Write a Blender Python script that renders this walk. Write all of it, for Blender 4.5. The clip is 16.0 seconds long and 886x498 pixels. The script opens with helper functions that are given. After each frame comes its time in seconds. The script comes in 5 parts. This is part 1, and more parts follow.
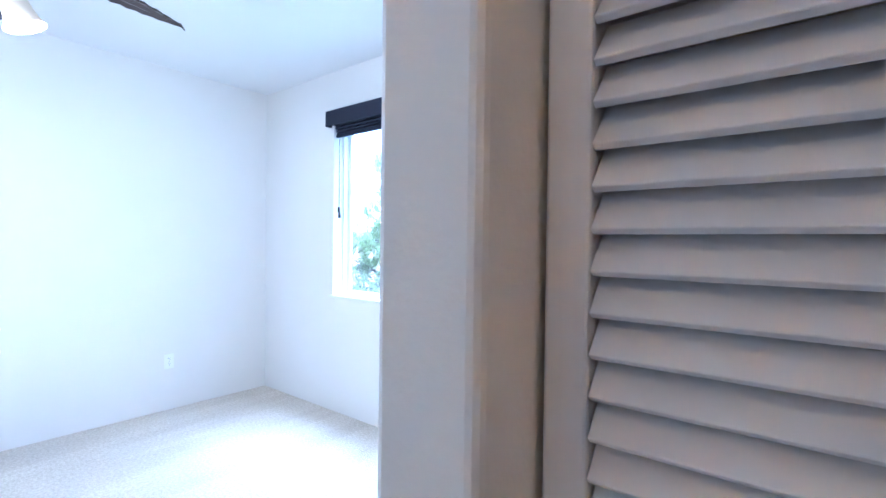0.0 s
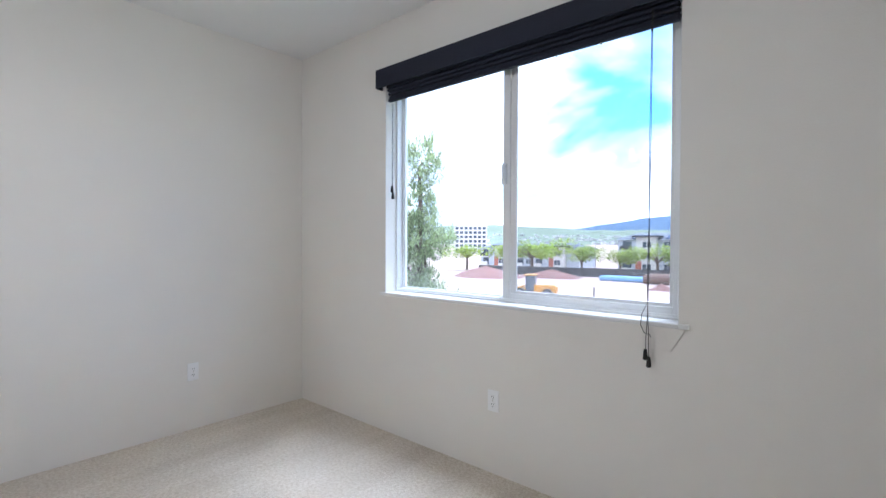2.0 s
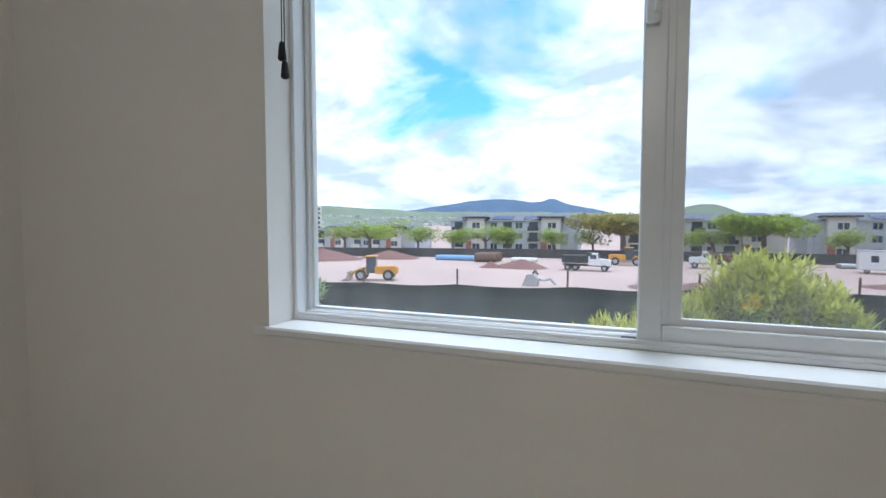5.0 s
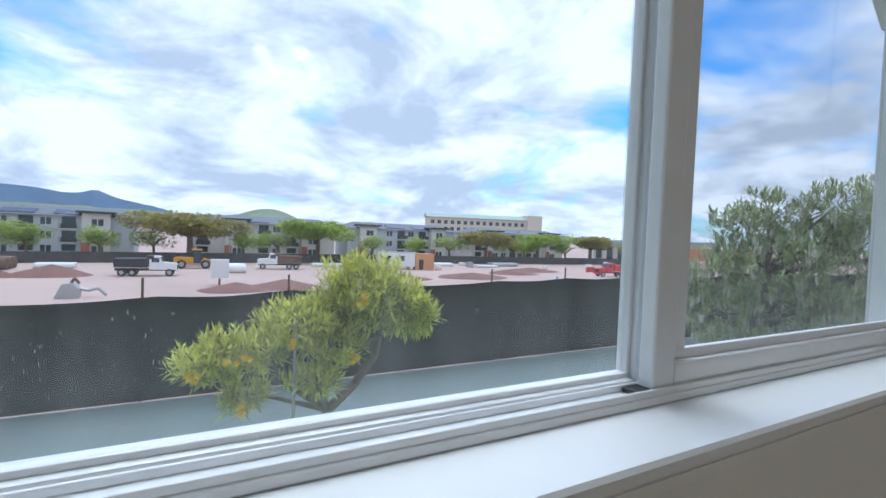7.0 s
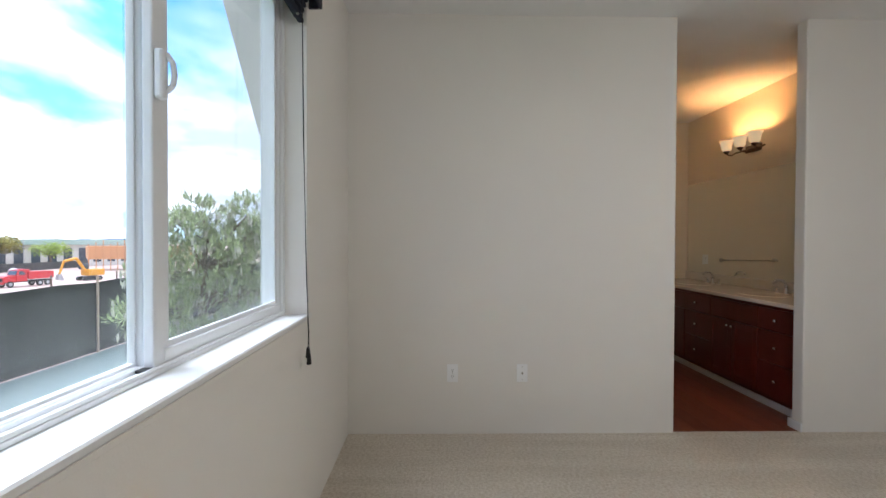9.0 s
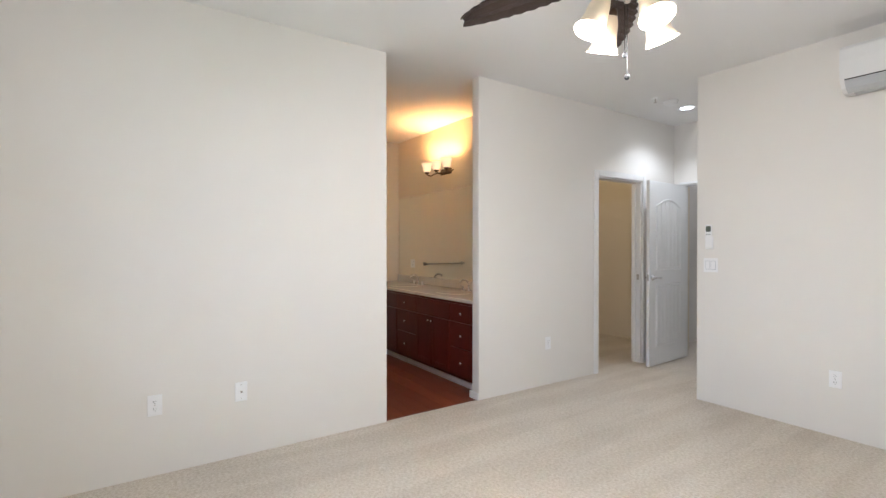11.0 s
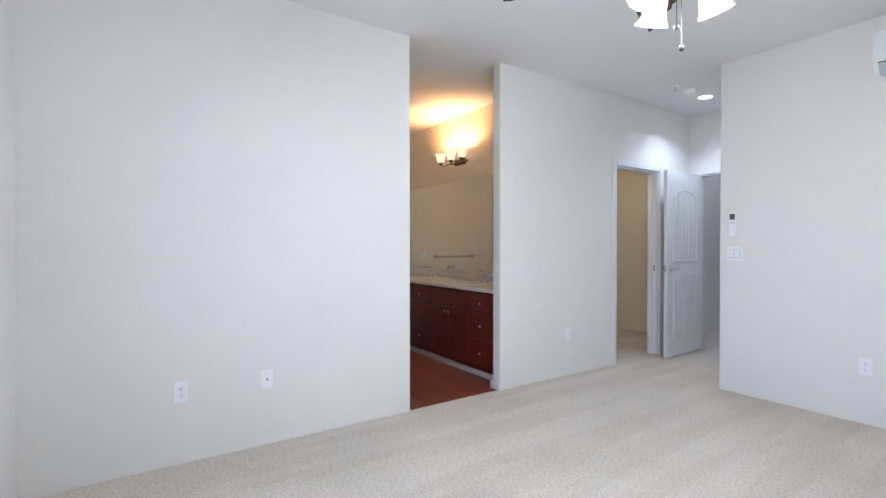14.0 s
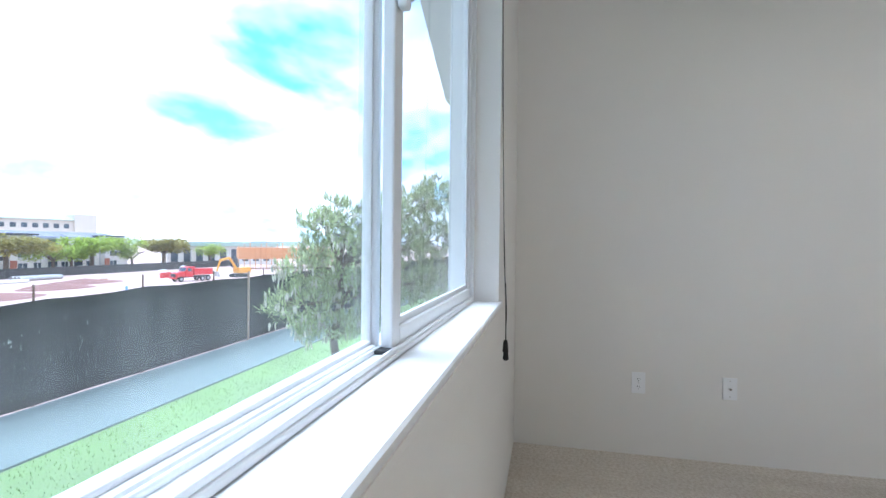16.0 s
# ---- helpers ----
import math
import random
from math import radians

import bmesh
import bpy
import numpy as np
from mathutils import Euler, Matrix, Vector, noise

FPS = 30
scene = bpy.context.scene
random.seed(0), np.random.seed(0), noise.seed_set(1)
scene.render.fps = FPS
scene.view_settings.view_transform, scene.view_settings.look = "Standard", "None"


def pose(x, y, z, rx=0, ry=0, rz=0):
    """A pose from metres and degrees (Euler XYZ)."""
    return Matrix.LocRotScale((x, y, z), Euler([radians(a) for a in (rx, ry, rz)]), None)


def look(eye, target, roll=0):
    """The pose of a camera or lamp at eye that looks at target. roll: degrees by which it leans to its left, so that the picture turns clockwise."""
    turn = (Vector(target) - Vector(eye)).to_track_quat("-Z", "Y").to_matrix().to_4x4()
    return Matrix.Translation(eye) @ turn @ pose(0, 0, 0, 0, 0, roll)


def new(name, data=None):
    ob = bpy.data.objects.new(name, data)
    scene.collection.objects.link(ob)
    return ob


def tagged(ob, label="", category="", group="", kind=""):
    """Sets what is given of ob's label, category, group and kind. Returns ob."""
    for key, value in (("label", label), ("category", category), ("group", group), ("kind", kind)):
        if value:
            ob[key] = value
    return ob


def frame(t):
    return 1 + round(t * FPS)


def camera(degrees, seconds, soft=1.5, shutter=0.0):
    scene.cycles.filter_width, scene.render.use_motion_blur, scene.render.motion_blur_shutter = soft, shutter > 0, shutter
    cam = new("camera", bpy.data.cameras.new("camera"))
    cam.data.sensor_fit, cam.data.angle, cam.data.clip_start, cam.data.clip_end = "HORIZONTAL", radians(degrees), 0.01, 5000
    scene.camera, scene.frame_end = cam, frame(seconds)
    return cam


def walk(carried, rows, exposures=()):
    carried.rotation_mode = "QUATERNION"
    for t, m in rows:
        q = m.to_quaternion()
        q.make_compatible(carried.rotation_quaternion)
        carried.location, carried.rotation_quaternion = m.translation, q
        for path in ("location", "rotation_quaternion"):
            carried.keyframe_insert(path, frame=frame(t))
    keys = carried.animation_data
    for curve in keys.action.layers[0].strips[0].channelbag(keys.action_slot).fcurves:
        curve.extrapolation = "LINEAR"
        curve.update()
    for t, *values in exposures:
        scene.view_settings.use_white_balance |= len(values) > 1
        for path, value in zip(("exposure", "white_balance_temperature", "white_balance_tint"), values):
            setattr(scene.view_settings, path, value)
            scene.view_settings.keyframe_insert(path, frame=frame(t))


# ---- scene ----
cam = camera(87, 16.0)
PATH = [
    (0, (0.258, -2.395, 1.376), (-0.992, -0.834, 1.348), 0.7),
    (0.5, (0.057, -2.393, 1.342), (-1.264, -0.892, 1.328), 0.6),
    (1, (-0.103, -2.41, 1.351), (-1.419, -0.904, 1.331), 0.4),
    (1.5, (-0.296, -2.269, 1.314), (-1.607, -0.759, 1.285), 0.3),
    (2, (-0.457, -2.119, 1.279), (-1.765, -0.607, 1.248), 0.2),
    (2.5, (-0.675, -1.944, 1.253), (-1.987, -0.434, 1.218), 0.2),
    (3, (-0.937, -1.76, 1.209), (-2.219, -0.225, 1.176), 0.3),
    (3.2, (-1.028, -1.659, 1.196), (-2.291, -0.108, 1.162), 0.2),
    (5.3, (-2.121, -0.824, 1.202), (-2.686, 1.092, 1.091), 0.4),
    (5.5, (-2.215, -0.742, 1.189), (-2.671, 1.202, 1.082), 0.6),
    (6, (-2.384, -0.558, 1.193), (-2.414, 1.439, 1.094), 0.3),
    (6.5, (-2.433, -0.382, 1.159), (-1.966, 1.561, 1.075), 1.6),
    (7, (-2.501, -0.308, 1.161), (-1.53, 1.44, 1.098), 2.3),
    (7.5, (-2.602, -0.314, 1.157), (-1.102, 1.008, 1.133), 0.7),
    (8, (-2.808, -0.429, 1.181), (-1.018, 0.463, 1.16), 1.0),
    (8.5, (-3.007, -0.515, 1.217), (-1.051, -0.095, 1.197), 0.9),
    (9, (-3.053, -0.562, 1.26), (-1.054, -0.599, 1.231), 0.2),
    (9.5, (-3.066, -0.575, 1.272), (-1.125, -1.057, 1.258), 0.15),
    (10, (-3.082, -0.592, 1.308), (-1.235, -1.360, 1.290), 0.0),
    (10.2, (-3.088, -0.586, 1.307), (-1.282, -1.443, 1.291), 0.0),
    (12.3, (-3.142, -0.573, 1.309), (-1.616, -1.865, 1.288), -0.0),
    (12.5, (-3.135, -0.575, 1.306), (-1.619, -1.88, 1.284), -0.0),
    (13, (-3.105, -0.579, 1.294), (-1.593, -1.888, 1.271), 0.0),
    (13.5, (-3.051, -0.545, 1.264), (-1.508, -1.818, 1.242), -0.0),
    (14, (-2.964, -0.442, 1.223), (-1.307, -1.561, 1.204), 0.0),
    (14.5, (-2.888, -0.36, 1.181), (-1.083, -1.222, 1.16), -0.1),
    (14.6, (-2.865, -0.355, 1.18), (-1.032, -1.155, 1.168), -0.2),
    (15, (-2.853, -0.305, 1.174), (-0.919, -0.812, 1.15), 0.1),
    (15.5, (-2.812, -0.224, 1.174), (-0.813, -0.214, 1.145), 0.8),
    (16, (-2.768, -0.175, 1.153), (-0.815, 0.257, 1.138), 0.6),
]

EXPOSURES = [
    (0.0, 2.7, 4000, 10), (0.5, 2.35, 4100, 10), (1.0, 1.7, 4450, 9), (1.5, 1.5, 4800, 10), (3.0, 1.35, 5150, 9),
    (5.4, 0.3, 5350, 6), (6.5, 0.15, 5200, 6), (8.0, 0.0, 5450, 6), (8.5, 0.6, 5450, 8), (9.0, 1.15, 5450, 9), (10.0, 1.95, 5700, 10),
    (12.3, 2.25, 4750, 10), (14.0, 2.25, 4750, 10), (15.0, 2.0, 4650, 8), (16.0, 1.3, 5000, 7),
]
walk(cam, [(t, look(e, g, r)) for t, e, g, r in PATH], EXPOSURES)

# ---- world, sun, large lights ----
SKY_STRENGTH = 0.15
CLOUD_LIGHT = 7.0


def make_world():
    w = bpy.data.worlds.new("sky")
    w.use_nodes = True
    scene.world = w
    nt = w.node_tree
    N, L = nt.nodes, nt.links
    bg = N["Background"]
    bg.inputs[1].default_value = SKY_STRENGTH
    sky = N.new("ShaderNodeTexSky")
    sky.sky_type = "NISHITA"
    sky.sun_disc = False
    sky.sun_elevation = radians(68)
    sky.sun_rotation = radians(15)
    tc = N.new("ShaderNodeTexCoord")
    sep = N.new("ShaderNodeSeparateXYZ")
    L.new(tc.outputs["Generated"], sep.inputs[0])

    def math_node(op, a, b):
        n = N.new("ShaderNodeMath")
        n.operation = op
        for i, v in enumerate((a, b)):
            if isinstance(v, (int, float)):
                n.inputs[i].default_value = v
            else:
                L.new(v, n.inputs[i])
        return n.outputs[0]

    zz = math_node("ADD", math_node("MAXIMUM", sep.outputs[2], 0.0), 0.32)
    com = N.new("ShaderNodeCombineXYZ")
    L.new(math_node("DIVIDE", sep.outputs[0], zz), com.inputs[0])
    L.new(math_node("DIVIDE", sep.outputs[1], zz), com.inputs[1])

    def noise_node(scale, detail, rough, off):
        mp = N.new("ShaderNodeMapping")
        mp.inputs["Location"].default_value = off
        L.new(com.outputs[0], mp.inputs[0])
        n = N.new("ShaderNodeTexNoise")
        n.inputs["Scale"].default_value = scale
        n.inputs["Detail"].default_value = detail
        n.inputs["Roughness"].default_value = rough
        n.inputs["Distortion"].default_value = 0.3
        L.new(mp.outputs[0], n.inputs["Vector"])
        return n.outputs["Fac"]

    def gap(direction, wide, amount):
        """Thinner cloud round one direction of the sky."""
        d = N.new("ShaderNodeVectorMath")
        d.operation = "DOT_PRODUCT"
        L.new(tc.outputs["Generated"], d.inputs[0])
        d.inputs[1].default_value = Vector(direction).normalized()
        m = N.new("ShaderNodeMapRange")
        m.interpolation_type = "SMOOTHSTEP"
        L.new(d.outputs["Value"], m.inputs["Value"])
        m.inputs["From Min"].default_value, m.inputs["From Max"].default_value = math.cos(radians(wide)), 1.0
        m.inputs["To Min"].default_value, m.inputs["To Max"].default_value = 0.0, amount
        return m.outputs[0]

    cover = N.new("ShaderNodeValToRGB")
    cover.color_ramp.elements[0].position, cover.color_ramp.elements[1].position = 0.33, 0.48
    thin = math_node("ADD", gap((0.86, 0.38, 0.34), 24, 0.17), gap((-0.26, 0.87, 0.42), 16, 0.13))
    L.new(math_node("SUBTRACT", math_node("ADD", noise_node(1.5, 9, 0.55, (2.3, 0.7, 0)), 0.06), thin), cover.inputs[0])
    shade = N.new("ShaderNodeValToRGB")
    shade.color_ramp.elements[0].position, shade.color_ramp.elements[1].position = 0.40, 0.57
    shade.color_ramp.elements[0].color = (0.54, 0.58, 0.64, 1)
    shade.color_ramp.elements[1].color = (1.0, 1.0, 1.0, 1)
    L.new(noise_node(2.0, 12, 0.60, (7.1, 3.3, 1)), shade.inputs[0])
    bright = N.new("ShaderNodeMix")
    bright.data_type = "RGBA"
    bright.blend_type = "MULTIPLY"
    bright.inputs["Factor"].default_value = 1
    L.new(shade.outputs[0], bright.inputs["A"])
    bright.inputs["B"].default_value = (CLOUD_LIGHT, CLOUD_LIGHT, CLOUD_LIGHT * 1.03, 1)
    blue = N.new("ShaderNodeMix")
    blue.data_type = "RGBA"
    blue.blend_type = "MULTIPLY"
    blue.inputs["Factor"].default_value = 1
    L.new(sky.outputs[0], blue.inputs["A"])
    blue.inputs["B"].default_value = (0.50, 0.88, 1.20, 1)
    mix = N.new("ShaderNodeMix")
    mix.data_type = "RGBA"
    L.new(cover.outputs[0], mix.inputs["Factor"])
    L.new(blue.outputs["Result"], mix.inputs["A"])
    L.new(bright.outputs["Result"], mix.inputs["B"])
    L.new(mix.outputs["Result"], bg.inputs[0])


make_world()
sun = new("sun", bpy.data.lights.new("sun", "SUN"))
sun.data.energy, sun.data.angle, sun.data.color = 1.5, radians(40), (1.0, 0.98, 0.95)
sun.matrix_world = look((9, 34, 88), (0, 0, 0))


def lamp(name, at, watts, color, radius, kind="POINT", aim=None, cone=120):
    d = bpy.data.lights.new(name, kind)
    d.energy, d.color, d.shadow_soft_size = watts, color, radius
    if kind == "SPOT":
        d.spot_size, d.spot_blend = radians(cone), 0.6
    ob = new(name, d)
    ob.matrix_world = look(at, aim) if aim else pose(*at)
    return ob


FAN = (-2.0, -2.18)
WARM = (1.0, 0.70, 0.36)
for k in range(4):
    a = radians(72 + 90 * k)
    lamp("fan_bulb", (FAN[0] + 0.165 * math.cos(a), FAN[1] + 0.165 * math.sin(a), 2.105), 4.6, (1.0, 0.87, 0.72), 0.04)
for k in range(3):
    lamp("vanity_bulb", (1.26 + 0.21 * k, -3.545, 2.25), 2.2, (1.0, 0.55, 0.21), 0.035)
lamp("downlight_beam", (-0.49, -5.36, 2.71), 6.5, (1.0, 0.93, 0.84), 0.06, "SPOT", (-0.49, -5.36, 0), 130)
# unseen lamp without a fixture, added to give the closet its warm light
lamp("closet_unseen_lamp", (0.9, -5.0, 2.6), 2.0, WARM, 0.08)
# added to brighten the hall past the entry; no such lamp is seen
lamp("hall_unseen_lamp", (-0.6, -6.9, 2.6), 1.2, (1.0, 0.9, 0.8), 0.1)

# ---- materials ----


def mat(name, col, rough=0.6, metal=0.0, var=0.12, scale=3.0, fine=60.0, bump=0.15, dist=0.002, island=0.0, obj=0.0, stretch=(1, 1, 1), spec=0.5, emit=0.0, thin=0.0):
    m = bpy.data.materials.new(name)
    m.use_nodes = True
    N, L = m.node_tree.nodes, m.node_tree.links
    b = N["Principled BSDF"]
    b.inputs["Roughness"].default_value = rough
    b.inputs["Metallic"].default_value = metal
    b.inputs["Specular IOR Level"].default_value = spec
    tc = N.new("ShaderNodeTexCoord")
    mp = N.new("ShaderNodeMapping")
    mp.inputs["Scale"].default_value = stretch
    L.new(tc.outputs["Object"], mp.inputs[0])

    def nz(s, d):
        n = N.new("ShaderNodeTexNoise")
        n.inputs["Scale"].default_value, n.inputs["Detail"].default_value = s, d
        L.new(mp.outputs[0], n.inputs["Vector"])
        return n.outputs["Fac"]

    def madd(a, k, c):
        n = N.new("ShaderNodeMath")
        n.operation = "MULTIPLY_ADD"
        L.new(a, n.inputs[0])
        n.inputs[1].default_value = k
        if isinstance(c, float):
            n.inputs[2].default_value = c
        else:
            L.new(c, n.inputs[2])
        return n.outputs[0]

    big, small = nz(scale, 4), nz(fine, 3)
    v = madd(big, 2 * var, 1.0 - var)
    v = madd(small, var, v)
    if island:
        g = N.new("ShaderNodeNewGeometry")
        v = madd(g.outputs["Random Per Island"], island, v)
    if obj:
        o = N.new("ShaderNodeObjectInfo")
        v = madd(o.outputs["Random"], obj, v)
    mul = N.new("ShaderNodeVectorMath")
    mul.operation = "SCALE"
    mul.inputs[0].default_value = col
    off = -(0.5 * var + 0.5 * island + 0.5 * obj)
    L.new(madd(v, 1.0, off), mul.inputs["Scale"])
    L.new(mul.outputs[0], b.inputs["Base Color"])
    if bump:
        bp = N.new("ShaderNodeBump")
        bp.inputs["Strength"].default_value, bp.inputs["Distance"].default_value = bump, dist
        L.new(small, bp.inputs["Height"])
        L.new(bp.outputs[0], b.inputs["Normal"])
    if emit:
        b.inputs["Emission Color"].default_value = (*col, 1)
        b.inputs["Emission Strength"].default_value = emit
    if thin:
        b.inputs["Transmission Weight"].default_value = thin
    return m


def leaf_mat(*args, **kw):
    m = mat(*args, **kw)
    N, L = m.node_tree.nodes, m.node_tree.links
    b = N["Principled BSDF"]
    tr, mx = N.new("ShaderNodeBsdfTranslucent"), N.new("ShaderNodeMixShader")
    mx.inputs[0].default_value = 0.48
    L.new(b.inputs["Base Color"].links[0].from_socket, tr.inputs[0])
    L.new(b.outputs[0], mx.inputs[1])
    L.new(tr.outputs[0], mx.inputs[2])
    L.new(mx.outputs[0], N["Material Output"].inputs[0])
    return m


def glass_mat():
    m = mat("window_glass", (1, 1, 1), 0.0, var=0, bump=0)
    b = m.node_tree.nodes["Principled BSDF"]
    b.inputs["Transmission Weight"].default_value = 1
    b.inputs["IOR"].default_value = 1.12
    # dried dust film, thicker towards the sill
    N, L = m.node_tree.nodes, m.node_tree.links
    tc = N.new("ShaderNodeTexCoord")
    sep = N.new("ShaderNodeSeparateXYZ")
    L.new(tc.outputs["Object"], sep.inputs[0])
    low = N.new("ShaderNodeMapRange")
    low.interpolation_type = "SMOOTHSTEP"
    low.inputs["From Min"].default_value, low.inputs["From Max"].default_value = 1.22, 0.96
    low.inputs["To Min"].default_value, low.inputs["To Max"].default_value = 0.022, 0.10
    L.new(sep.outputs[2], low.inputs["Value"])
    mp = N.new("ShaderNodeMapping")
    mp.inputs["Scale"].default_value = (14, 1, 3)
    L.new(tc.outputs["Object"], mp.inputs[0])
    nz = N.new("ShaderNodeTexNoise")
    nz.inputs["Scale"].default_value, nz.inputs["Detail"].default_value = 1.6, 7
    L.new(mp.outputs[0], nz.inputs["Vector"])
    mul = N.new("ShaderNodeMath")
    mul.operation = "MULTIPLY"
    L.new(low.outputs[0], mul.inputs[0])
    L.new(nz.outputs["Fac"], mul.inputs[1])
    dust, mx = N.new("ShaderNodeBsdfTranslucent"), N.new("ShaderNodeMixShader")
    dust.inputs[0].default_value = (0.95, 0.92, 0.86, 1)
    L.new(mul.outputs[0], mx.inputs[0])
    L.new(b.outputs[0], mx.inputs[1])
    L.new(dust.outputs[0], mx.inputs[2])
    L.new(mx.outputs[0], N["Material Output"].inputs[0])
    return m


def screen_mat():
    m = bpy.data.materials.new("insect_mesh")
    m.use_nodes = True
    N, L = m.node_tree.nodes, m.node_tree.links
    tr, df, mx = N.new("ShaderNodeBsdfTransparent"), N.new("ShaderNodeBsdfDiffuse"), N.new("ShaderNodeMixShader")
    df.inputs[0].default_value = (0.12, 0.12, 0.13, 1)
    mx.inputs[0].default_value = 0.13
    L.new(tr.outputs[0], mx.inputs[1])
    L.new(df.outputs[0], mx.inputs[2])
    L.new(mx.outputs[0], N["Material Output"].inputs[0])
    return m


